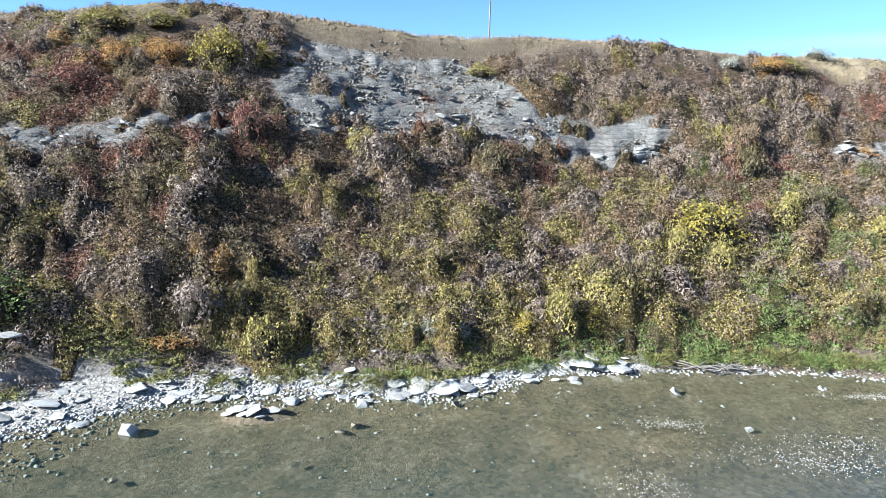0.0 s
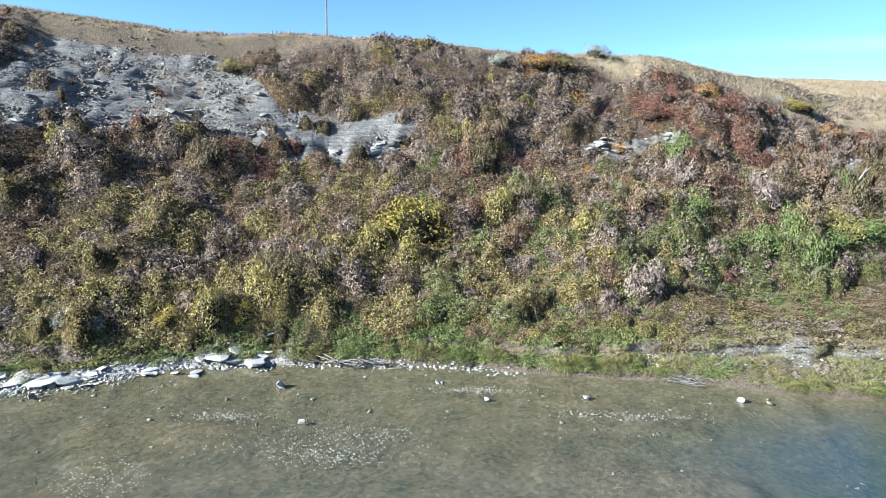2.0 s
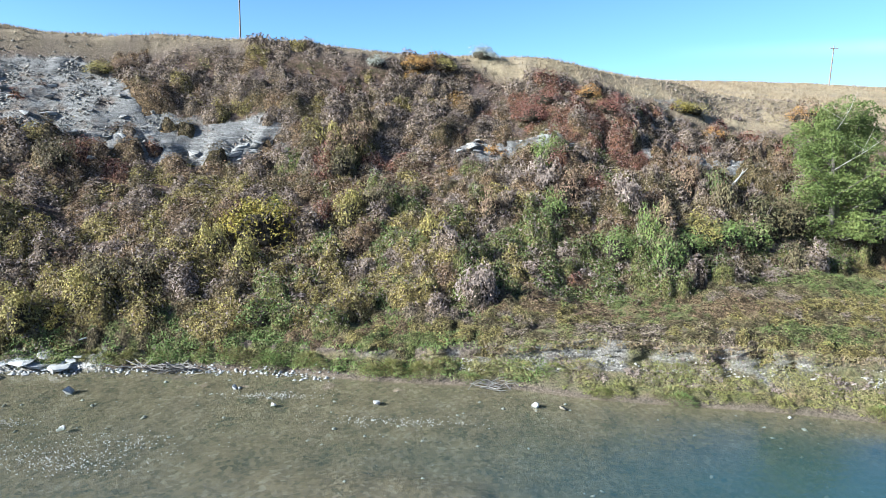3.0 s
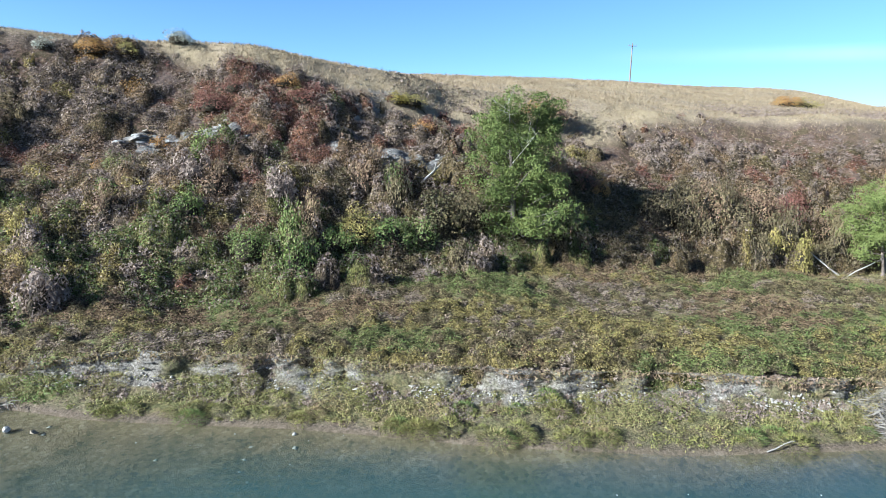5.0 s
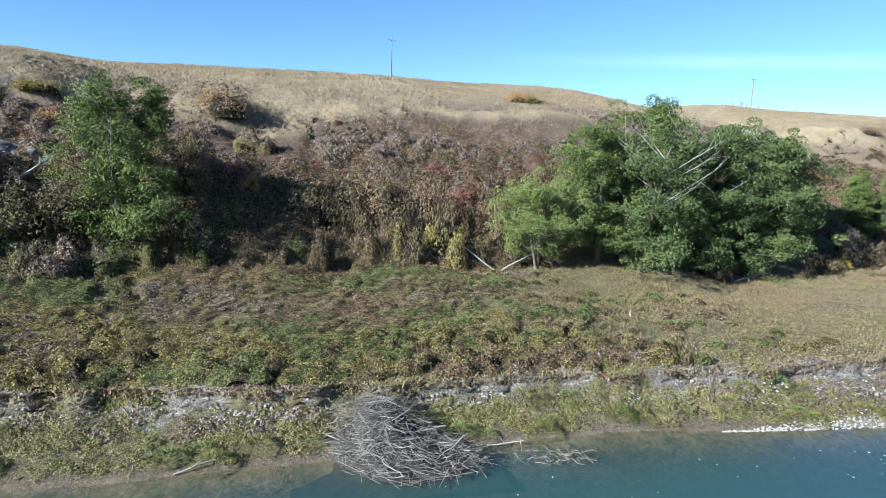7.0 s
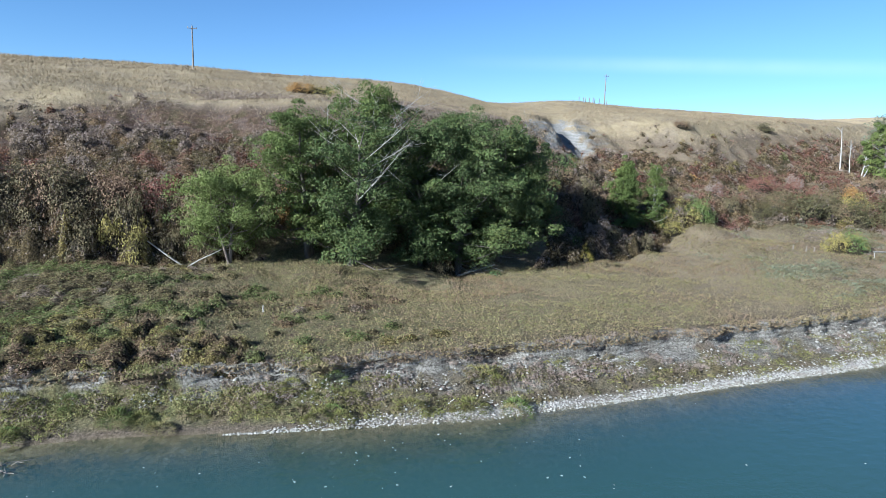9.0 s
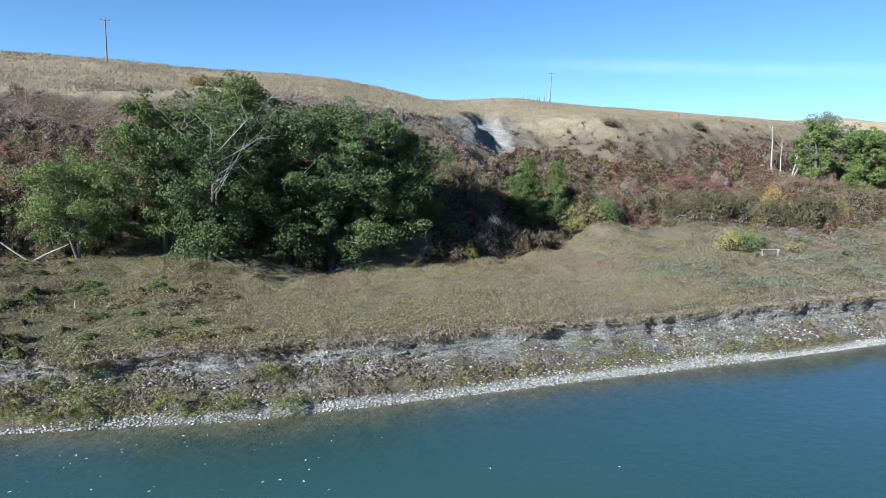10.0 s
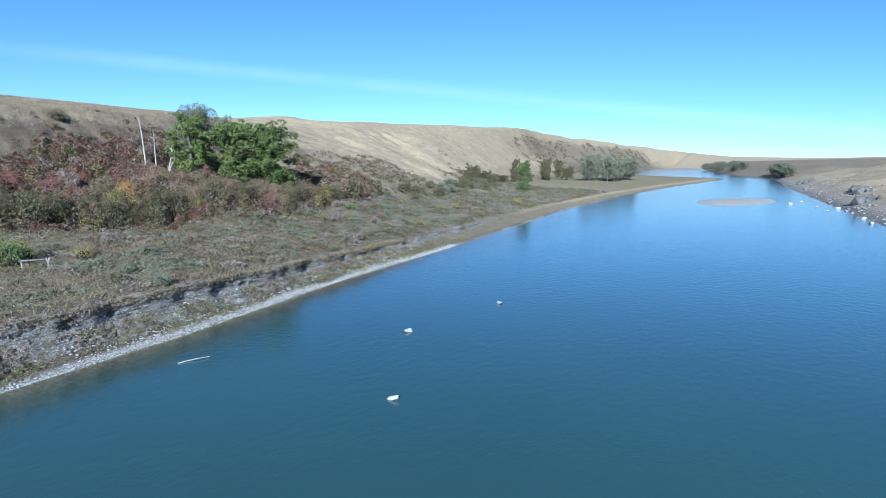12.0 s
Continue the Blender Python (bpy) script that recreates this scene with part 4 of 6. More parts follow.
LATE_SLOPE = [  # beyond the grove
    ("olive", 122.3, 90.6, 2.76, 1.5), ("orange", 119.8, 90.3, 2.3, 1.4), ("olive", 166.2, 66.2, 2.99, 3.6), ("green", 168.6, 65.4, 2.07, 2.4), ("olive", 164.6, 64.6, 1.61, 1.8), ("green", 170, 66.8, 2.53, 3),
    ("green", 177.6, 50, 1.84, 2.4), ("olive", 176.2, 50.8, 1.72, 2.2), ("olive", 179.4, 51, 1.38, 1.7), ("maroon", 190.7, 77.2, 2.76, 2.8), ("rust", 186.4, 92, 2.07, 1.2), ("thorn", 209.9, 97, 1.95, 1.6),
    ("yellow", 147.6, 57.8, 0.92, 1.6), ("thorn", 189, 67, 3.7, 4.2), ("umber", 193.8, 68.4, 3, 3.4), ("thorn", 198.6, 66.4, 3.3, 3.6), ("thorn", 204.8, 65.4, 3.8, 4.2), ("rust", 209.8, 66.2, 3.2, 3.4),
    ("umber", 214.4, 66.2, 3.3, 3.7), ("thorn", 185.2, 68.6, 2.6, 3), ("olive", 201.4, 69.4, 2.6, 3.4), ("maroon", 197.4, 77.6, 2.6, 2.4), ("orange", 205.5, 73.5, 2.2, 2.6), ("rust", 213, 76, 2.6, 2.6),
]
END_SLOPE = [  # towards the far hills
    ("yellow", 243.5, 68.4, 2.3, 2.3), ("thorn", 246.4, 69.6, 2.07, 2), ("thorn", 251, 71.4, 2.3, 2.2), ("rust", 256, 73, 2.76, 2.6), ("rust", 262, 76, 2.76, 2.6), ("rust", 268, 80, 2.99, 2.8),
    ("thorn", 282.3, 70.6, 1.84, 1.4), ("green", 244, 62, 1.61, 1.2), ("rust", 219, 67.2, 3, 3.2), ("thorn", 224.2, 68, 3.2, 3.4), ("rust", 229.5, 69, 2.8, 3), ("umber", 234.5, 69.6, 3, 3.2),
]
for j, (k, x, y, r, tall) in enumerate(LOW_SLOPE + LEDGE_SLOPE + TREE_SLOPE + LATE_SLOPE + END_SLOPE):
    set_shrub(k, x, y, r, tall, j)
# grey-green low shrubs on the far terrace
gen = np.random.default_rng(21)
for j in range(80):
    x = 182 + 190 * gen.uniform() ** 1.3
    y = shore(x) + lip_off(x) + 1.5 + gen.uniform() * (foot_y(x) - shore(x) - lip_off(x) - 2)
    set_shrub(("grey", "brush", "olive", "grey")[j % 4], x, float(y), gen.uniform(0.6, 1.3), None, j)
# dark bushes along the foot of the hillside
for j in range(30):
    x = 183 + 2.7 * j + gen.normal()
    set_shrub(("thorn", "rust", "thorn", "umber", "thorn")[j % 5], x, float(foot_y(x)) + 0.5 + gen.uniform() * 5, gen.uniform(1.8, 3.3), gen.uniform(2.2, 3.8), j)
# bushes along the foot of the far hillside
for j in range(46):
    x = 272 + 150 * gen.uniform() ** 0.9
    set_shrub(("thorn", "grey", "umber", "thorn")[j % 4], x, float(foot_y(x)) + gen.normal() * 3.5, gen.uniform(1.3, 3.0), None, j)
# the larger shrubs of the hillside
order = np.argsort(-(hill.r * np.minimum(hill.h, 2.2)).ravel())
order = [k for k in order if -30 < hill.cx.ravel()[k] < 235 and hill.kind.ravel()[k] not in (4, 5)][:115]
for j, k in enumerate(order):
    i = np.unravel_index(k, hill.r.shape)
    set_shrub(KINDS[hill.kind[i]], float(hill.cx[i]), float(hill.cy[i]), float(hill.r[i]) * 1.05, float(hill.h[i]) * 1.05 + 0.25, j)
    hill.h[i] *= 0.7

for k, made in templates.items():
    for j, ob in enumerate(made):
        if (k, j) not in used:
            for o in (*ob.children_recursive, ob):
                bpy.data.objects.remove(o)

# the rest grow together as thickets, twiggy inside, with shade put into the colour
gen = np.random.default_rng(31)
THICKET = {"rust": "rust-brown autumn brush covering the hillside", "maroon": "dark red autumn brush on the hillside", "olive": "yellow-green autumn brush on the hillside",
           "green": "green brush low on the hillside", "yellow": "scattered yellow autumn brush", "orange": "scattered orange autumn brush", "brush": "grey-brown twiggy brush on the hillside",
           "umber": "brown-green leafy brush on the hillside"}
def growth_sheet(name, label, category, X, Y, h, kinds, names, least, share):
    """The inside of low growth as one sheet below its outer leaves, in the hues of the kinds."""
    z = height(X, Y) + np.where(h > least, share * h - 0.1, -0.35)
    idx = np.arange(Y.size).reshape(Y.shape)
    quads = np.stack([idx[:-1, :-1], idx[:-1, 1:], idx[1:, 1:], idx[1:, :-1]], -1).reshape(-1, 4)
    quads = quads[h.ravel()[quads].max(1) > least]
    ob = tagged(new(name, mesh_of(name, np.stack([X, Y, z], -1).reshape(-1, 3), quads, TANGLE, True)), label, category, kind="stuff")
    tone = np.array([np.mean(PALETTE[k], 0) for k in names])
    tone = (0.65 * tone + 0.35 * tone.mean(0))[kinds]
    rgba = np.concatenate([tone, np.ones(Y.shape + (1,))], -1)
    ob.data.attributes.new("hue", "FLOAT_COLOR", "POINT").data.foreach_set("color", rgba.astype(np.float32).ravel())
    return ob


cx = np.concatenate([np.arange(-46, 150, 0.34), np.arange(150, 276, 0.6)])
rise = np.linspace(0, 1, 96)[:, None]
cy = foot_y(cx) - 2.5 + rise * (crest_y(cx) - foot_y(cx) + 3)
cX = np.broadcast_to(cx, cy.shape)
ch, ck = canopy_at(cX, cy)
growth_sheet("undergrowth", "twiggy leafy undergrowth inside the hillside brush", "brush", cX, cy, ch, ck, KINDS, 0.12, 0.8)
n = 1130000
x = np.concatenate([gen.uniform(-46, 118, n * 66 // 100), gen.uniform(118, 276, n * 34 // 100)])
lo, wide = np.interp(x, cx, foot_y(cx) - 2.5), np.interp(x, cx, crest_y(cx) - foot_y(cx) + 3)
keep = gen.uniform(size=n) < wide / 34 * (1 - 0.35 * step(130, 175, x))
x, y = x[keep], lo[keep] + gen.uniform(size=keep.sum()) * wide[keep]
h, k = canopy_at(x, y)
keep = ((h > 0.12) & (gen.uniform(size=len(x)) < 0.9)) | (gen.uniform(size=len(x)) < 0.12 * np.clip(3 * shrub_density(x, y), 0, 1))
x, y, h, k = x[keep], y[keep], h[keep], k[keep]
e = 0.12
nx, ny = -(canopy_at(x + e, y)[0] - h) / e, -(canopy_at(x, y + e)[0] - h) / e - 0.6
g0 = height(x, y)
way = np.stack([np.clip(nx, -2, 2), np.clip(ny, -2, 2), np.ones(len(x))], 1)
way /= np.linalg.norm(way, axis=1)[:, None]
c = np.stack([x, y, g0 + np.maximum(h, 0.12 * gen.uniform(size=len(x)))], 1) + way * gen.normal(size=(len(x), 1)) * 0.08
blend = gen.uniform(size=len(x))
k = np.where(blend < 0.12 - 0.08 * step(140, 165, x), 6, np.where(blend < 0.32, np.where(gen.uniform(size=len(x)) < 0.5, 0, 7), k))
size = 0.08 + 0.035 * gen.uniform(size=len(x)) + 0.0006 * np.maximum(x - 110, 0)
for j, (name, label) in enumerate((n, THICKET[n]) for n in KINDS):
    m = k == j
    v = soup(c[m], size[m], 0.3, 2.2 if name == "brush" else 1.2, gen, way[m])
    tagged(new("brush_thicket", tris("brush_thicket", v, LEAF[name])), label, "brush", kind="stuff")
some = gen.uniform(size=len(c)) < 0.05
w = blades(c[some] - (0, 0, 0.4), 0.95, 0.013, 0.45, gen)
tagged(new("bare_twigs", tris("bare_twigs", w, TWIG)), "bare grey twigs standing in the hillside brush", "twigs", kind="stuff")


# ---- trees ----
def tree(label, x, y, tall, spread, leaf_kind, seed, clumps=46, per=230, leaf=0.2, low=0.15, bare=4, bark=BARK, trunks=1, crown_shape=1.0, group="", taper=0.15, stout=1.0, fine=0.5):
    """A tree: tapered trunk and limbs, a crown of many small leaves in uneven clumps, and a few bare boughs."""
    gen = np.random.default_rng(seed)
    ob = thing("tree", label, "tree", group, (x, y, ground_z(x, y) - 0.2))
    wood, dead, ends = [], [], []
    for k in range(trunks):
        lean = gen.normal(size=2) * 0.06 * tall + (k - (trunks - 1) / 2) * np.array([0.16, 0.05]) * tall
        foot = np.array([*(gen.normal(size=2) * 0.12 * (trunks > 1)), 0])
        path = []
        for j in range(7):
            h = j / 6
            path.append((foot + np.array([lean[0] * h + gen.normal() * 0.02 * tall * h, lean[1] * h + gen.normal() * 0.02 * tall * h, 0.88 * tall * h]),
                         0.026 * stout * tall * (1 - h) ** 0.8 / trunks ** 0.4 + 0.02))
        wood.append(path)
        limbs = clumps // trunks
        for j in range(limbs):
            h = low + (0.9 - low) * (j + gen.uniform()) / limbs
            at = np.array([np.interp(h * 6, range(7), [p[0][c] for p in path]) for c in range(3)])
            turn = gen.uniform(0, 2 * np.pi)
            wide = spread * (math.sin(math.pi * min(1, max(0.2, (h - low * 0.6) / (1.05 - low * 0.6))) ** 0.75) ** 0.6) * gen.uniform(0.45, 1.05) * crown_shape * (1.15 - taper * h * 2)
            tip = at + np.array([np.cos(turn) * wide, np.sin(turn) * wide, wide * (gen.uniform(0.25, 0.85) - 1.5 * max(0, 0.4 - h)) + 0.02 * tall])
            midp = at * 0.5 + tip * 0.5 + gen.normal(size=3) * 0.06 * wide - (0, 0, 0.06 * wide)
            limb = [(at, 0.008 * tall * (1.15 - h)), (midp, 0.005 * tall * (1.1 - h)), (tip, 0.012)]
            if j % max(1, limbs // (2 * max(1, bare))) == 1 and bare and h > 0.42:
                tip2 = tip + np.array([np.cos(turn), np.sin(turn), 0.7]) * 0.11 * tall
                bough = [[(at, 0.0028 * tall), (tip, 0.0016 * tall), (tip2, 0.005)]]
                dead.append(bough)
                for _ in range(7):
                    q = at + (tip2 - at) * gen.uniform(0.4, 0.95)
                    bough.append([(q, 0.014), (q + gen.normal(size=3) * 0.06 * tall + (0, 0, 0.02 * tall), 0.008)])
            else:
                wood.append(limb)
                ends.append(tip)
                for w in (0.3, 0.5, 0.68, 0.85, 0.95):
                    ends.append(at * (1 - w) + tip * w + gen.normal(size=3) * 0.24 * wide)
        for _ in range(5):
            ends.append(path[-1][0] + gen.normal(size=3) * (0.06, 0.06, 0.04) * np.array([tall] * 3))
    ends = np.array(ends)
    per = int(per * fine * 0.68)
    size = spread * gen.uniform(0.09, 0.23, len(ends)) * (0.65 + 0.35 * crown_shape)
    who = np.repeat(np.arange(len(ends)), per)
    p = gen.normal(size=(len(who), 3))
    p /= np.linalg.norm(p, axis=1)[:, None] + 1e-9
    p[:, 2] = np.where(gen.uniform(size=len(p)) < 0.5, np.abs(p[:, 2]), p[:, 2])
    way = p.copy()
    p = ends[who] + p * gen.uniform(0.6, 1, (len(who), 1)) * size[who][:, None] * np.array([1.1, 1.1, 0.8])
    keep = p[:, 2] > 0.06 * tall
    p, way = p[keep], way[keep]
    part("trunk", tubes("trunk", wood, bark, 6), ob)
    part("crown", tris("crown", soup(p, leaf, 0.35, 1.0, gen, 0.55 * way), LEAF[leaf_kind]), ob)
    for bough in dead:
        part("bare_bough", tubes("bare_bough", bough, BLEACHED, 4), ob, "bleached leafless bough")
    return ob


tree("tall narrow green cottonwood on the lower hillside", 73.4, 57.6, 14.2, 5.4, "poplar", 1, 70, 330, 0.13, 0.04, 3, trunks=2, crown_shape=0.95, taper=0.36, fine=0.75)
G = "cottonwoods at the foot of the hill"
for j, (label, x, y, tall, spread, limbs, low, bare, trunks) in enumerate([
        ("large spreading green cottonwood with bleached dead boughs", 117.4, 59.0, 15.6, 4.9, 46, 0.08, 7, 2),
        ("large dark green cottonwood leaning over the terrace", 121.2, 57.2, 15.4, 5.6, 54, 0.06, 6, 2),
        ("large green cottonwood with a yellowing top", 124.9, 60.2, 17.4, 5.2, 52, 0.08, 8, 1),
        ("tall green cottonwood among larger ones", 128.6, 58.6, 15.6, 5.0, 46, 0.05, 6, 1),
        ("large dark green cottonwood with a grey bare top", 132.8, 57.8, 18.0, 5.6, 54, 0.06, 9, 2),
        ("large dark green cottonwood with low boughs", 137.4, 58.8, 15.8, 5.6, 52, 0.04, 5, 1),
        ("dark green cottonwood at the end of the row", 141.2, 61.4, 13.0, 5.0, 42, 0.04, 3, 1)]):
    tree(label, x, y, tall, spread, "poplar" if j in (0, 2) else "cottonwood", 2 + j, limbs, 400, 0.15, low, bare, trunks=trunks, group=G, fine=0.62)
tree("pale green willow with a dense rounded crown", 110.2, 57.6, 8.8, 4.4, "willow", 28, 46, 260, 0.12, 0.2, 0, TWIG, 3, fine=0.8)
tree("slim young green poplar on the terrace", 159.0, 67.0, 9.8, 3.3, "poplar", 9, 60, 170, 0.14, 0.03, 0, trunks=1, crown_shape=0.85, taper=0.42, fine=0.7)
tree("slim young pale green poplar on the terrace", 162.8, 66.6, 10.2, 2.7, "poplar", 10, 44, 110, 0.14, 0.06, 2, BLEACHED, 1, 0.8, taper=0.4, stout=0.4)
tree("thinning grey-green cottonwood beside dead trunks", 228.6, 84.4, 14.0, 4.6, "grey", 11, 46, 190, 0.2, 0.15, 8, trunks=2)
tree("green cottonwood on the hillside beside a thinning one", 224.4, 82.0, 12.4, 3.8, "poplar", 16, 30, 200, 0.26, 0.15, 2)
tree("bright green bushy poplar below the hill", 231.0, 77.4, 12.6, 5.0, "poplar", 12, 44, 260, 0.26, 0.1, 0, trunks=2)
tree("bright green bushy poplar below the hill", 236.0, 76.4, 13.0, 5.2, "poplar", 13, 44, 260, 0.26, 0.08, 0, trunks=2)
tree("dark green conical tree alone on the river flat", 368.0, 75.0, 12.5, 3.6, "cottonwood", 14, 30, 120, 0.4, 0.05, 0, crown_shape=0.8)
gen = np.random.default_rng(5)
far = tree("grey-green tree in a distant riverside grove", 540, 97, 17, 7, "grey", 15, 30, 84, 0.62, 0.15, 3, group="distant grove")
for j in range(9):
    x, y = 548 + 8.5 * j + gen.normal() * 3, 96 - 1.2 * j + gen.normal() * 7
    copy_thing(far, Matrix.Translation((x, y, ground_z(x, y))) @ Matrix.Rotation(j * 1.3, 4, "Z") @ Matrix.Diagonal((1, 1, gen.uniform(0.75, 1.1), 1)))
for j in range(12):
    x = 1180 + 46 * j + gen.normal() * 14
    y = float(shore_south(x)) - 14 + gen.normal() * 8
    copy_thing(far, Matrix.Translation((x, y, max(ground_z(x, y), 0.5))) @ Matrix.Rotation(j * 0.9, 4, "Z") @ Matrix.Diagonal((1.5, 1.5, gen.uniform(0.8, 1.1), 1)))
for j in range(5):
    x, y = 840 + 18 * j, -16 + 3 * j + gen.normal() * 3
    copy_thing(far, Matrix.Translation((x, y, ground_z(x, y))) @ Matrix.Rotation(j * 0.7, 4, "Z") @ Matrix.Diagonal((1, 1, gen.uniform(0.7, 0.95), 1)))
bush = tree("dark olive bushy tree in a distant thicket", 400, 111, 6, 4.5, "thorn", 17, 22, 64, 0.5, 0.05, 0, group="distant thicket")
for j in range(17):
    x, y = (392 + 7 * j, 112 + gen.normal() * 4) if j < 7 else (476 + 13 * (j - 7), 124 + gen.normal() * 6)
    copy_thing(bush, Matrix.Translation((x, y, ground_z(x, y))) @ Matrix.Rotation(j * 1.1, 4, "Z") @ Matrix.Diagonal((0.7, 0.7, gen.uniform(0.7, 1.3) * (0.55 if j < 7 else 1.5), 1)))


# ---- dead trunks, logs and brushwood ----
def snag(x, y, tall, lean, label, thick=0.24, seed=0):
    gen = np.random.default_rng(seed)
    ob = thing("dead_trunk", label, "dead tree", at=(x, y, ground_z(x, y) - 0.15))
    path = [(np.array([lean[0] * h, lean[1] * h, tall * h]) + gen.normal(size=3) * 0.06 * (0 < h < 1), thick * (1 - 0.6 * h)) for h in (0, 0.25, 0.5, 0.75, 1)]
    part("trunk", tubes("trunk", [path], BLEACHED, 8), ob)
    for k in range(4):
        h = gen.uniform(0.5, 0.95)
        at = np.array([lean[0] * h, lean[1] * h, tall * h])
        end = at + np.array([gen.normal(), gen.normal(), 0.9]) * 0.13 * tall
        part("broken_bough", tubes("broken_bough", [[(at, 0.07), (at * 0.5 + end * 0.5 + gen.normal(size=3) * 0.1, 0.045), (end, 0.015)]], BLEACHED, 5), ob)
    return ob


for j, (x, y, tall) in enumerate([(219.6, 85.4, 6.8), (221.0, 84.2, 4.6), (218.2, 86.2, 8.4), (223.2, 81.0, 3.4), (220.4, 83.4, 3.0)]):
    snag(x, y, tall, (1.3 * math.sin(j * 2.1), 0.5 * math.cos(j)), "bleached dead standing trunk with broken boughs", 0.12 + 0.02 * (j % 3), 60 + j)


def log(a, b, thick, label, seed=0, stubs=2):
    gen = np.random.default_rng(seed)
    a, b = np.array(a, float), np.array(b, float)
    ob = thing("log", label, "log", at=tuple(a))
    path = [((b - a) * h + gen.normal(size=3) * 0.03, thick * (1 - 0.45 * h)) for h in (0, 0.3, 0.6, 1)]
    part("stem", tubes("stem", [path], BLEACHED, 7), ob)
    for k in range(stubs):
        h = gen.uniform(0.3, 0.9)
        p = (b - a) * h
        part("branch_stub", tubes("branch_stub", [[(p, thick * 0.45), (p + gen.normal(size=3) * 0.35 + (0, 0, 0.25), thick * 0.15)]], BLEACHED, 5), ob)
    return ob


def on(x, y, up=0.1):
    return (x, y, max(ground_z(x, y), 0) + up)


log(on(106.0, 58.2, 0.1), on(103.2, 58.9, 2.0), 0.1, "pale beaver-cut leaning trunk at the edge of the terrace", 1, 0)
log(on(106.5, 57.9, 0.1), on(110.2, 58.0, 1.7), 0.07, "pale leaning trunk propped against a willow", 2, 0)
log(on(132.2, 57.0, 0.15), on(136.6, 57.8, 0.5), 0.13, "bleached fallen branch in the grass beside the trees", 3, 5)
log(on(112.6, 44.2, 0.0), on(112.6, 44.3, 0.5), 0.08, "short pale stump standing in the grass", 4, 0)
log((175.6, 25.5, 0.04), (177.6, 24.7, 0.12), 0.05, "thin bleached branch floating on the river", 5, 3)
log(on(64.6, 60.6, 0.3), on(66.8, 62.2, 1.6), 0.14, "pale broken trunk lying on the hillside", 6, 2)
log(on(96.5, 30.6, 0.1), on(98.4, 30.3, 0.3), 0.04, "thin bleached stick on the mud by the river", 7, 2)
log(on(81.5, 30.6, 0.1), on(83.2, 31.0, 0.3), 0.045, "thin bleached stick on the mud by the river", 8, 1)


def stick_meshes(count, gen, sides=5, wood=None):
    made = []
    for _ in range(count):
        k = gen.normal(size=3) * (0.05, 0.09, 0.09)
        made.append(tubes("stick", [[((-0.5, 0, 0), 0.024), (k, 0.021), ((0.5, 0, 0), 0.010)]], wood or WEATHERED, sides))
    return made


def stick_heap(name, label, category, places, seed, mound=None, wood=None):
    """A heap of crossed sticks: each stick is (x, y, z, length, turn, tilt, thickness)."""
    gen = np.random.default_rng(seed)
    x0, y0 = places[0][0], places[0][1]
    ob = thing(name, label, category, at=(x0, y0, 0))
    kinds = stick_meshes(8, gen, 5, wood)
    for j, (x, y, z, length, turn, tilt, thick) in enumerate(places):
        s = part("stick", kinds[j % 8], ob)
        s.matrix_basis = Matrix.Translation((x - x0, y - y0, z)) @ Euler((0, tilt, turn)).to_matrix().to_4x4() @ Matrix.Diagonal((length, thick, thick, 1))
    if mound:
        part("mud_mound", mound, ob, "mud under the sticks, darkened as shade between them")
    return ob


def lodge_height(x, y):
    a = ((x - 91.2) / 1.9) ** 2 + ((y - 32.2) / 2.3) ** 2
    b = ((x - 93.2) / 2.5) ** 2 + ((y - 29.4) / 1.7) ** 2
    return 2.2 * math.exp(-a * 0.9) + 0.8 * math.exp(-b * 0.9)


gen = np.random.default_rng(77)
places = []
while len(places) < 290:
    x, y = gen.uniform(87.6, 96.6), gen.uniform(27.6, 34.8)
    hgt = lodge_height(x, y)
    if hgt < 0.3 or gen.uniform() > 0.35 + hgt:
        continue
    turn = gen.uniform(0, 6.3)
    places.append((x, y, max(max(ground_z(x, y), 0) * 0.6 + 0.72 * hgt + gen.uniform(0.0, 0.5), 0.08), gen.uniform(0.4, 1.7), turn, gen.normal() * 0.42, 0.5 + 1.1 * gen.uniform() ** 2.5))
ux, uy = np.meshgrid(np.linspace(86.6, 96.6, 34), np.linspace(27.0, 35.0, 28))
uz = np.array([[max(ground_z(a, b), -0.1) * 0.6 + 0.66 * lodge_height(a, b) - 0.2 for a, b in zip(r1, r2)] for r1, r2 in zip(ux, uy)])
idx = np.arange(ux.size).reshape(ux.shape)
quads = np.stack([idx[:-1, :-1], idx[:-1, 1:], idx[1:, 1:], idx[1:, :-1]], -1).reshape(-1, 4)
# mud coloured near black, so the gaps between the sticks look shaded
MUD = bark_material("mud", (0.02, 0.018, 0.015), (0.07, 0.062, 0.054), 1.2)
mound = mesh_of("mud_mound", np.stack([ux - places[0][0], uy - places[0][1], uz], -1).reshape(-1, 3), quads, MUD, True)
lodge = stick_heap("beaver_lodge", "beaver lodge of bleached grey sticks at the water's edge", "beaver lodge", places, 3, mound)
fine = []
while len(fine) < 800:
    x, y = gen.uniform(86.4, 98.4), gen.uniform(26.6, 35.4)
    hgt = lodge_height(x, y)
    if hgt < 0.24:
        continue
    p = np.array([x - places[0][0], y - places[0][1], max(ground_z(x, y), 0) * 0.6 + 0.75 * hgt + gen.uniform(-0.08, 0.2)])
    w = gen.normal(size=3) * (0.42, 0.42, 0.16)
    fine.append([(p - w, 0.014), (p + w, 0.008)])
twigs = part("twig_mat", tubes("twig_mat", fine, WEATHERED, 3), lodge, "fine grey twigs between the sticks")
tagged(twigs, kind="stuff")
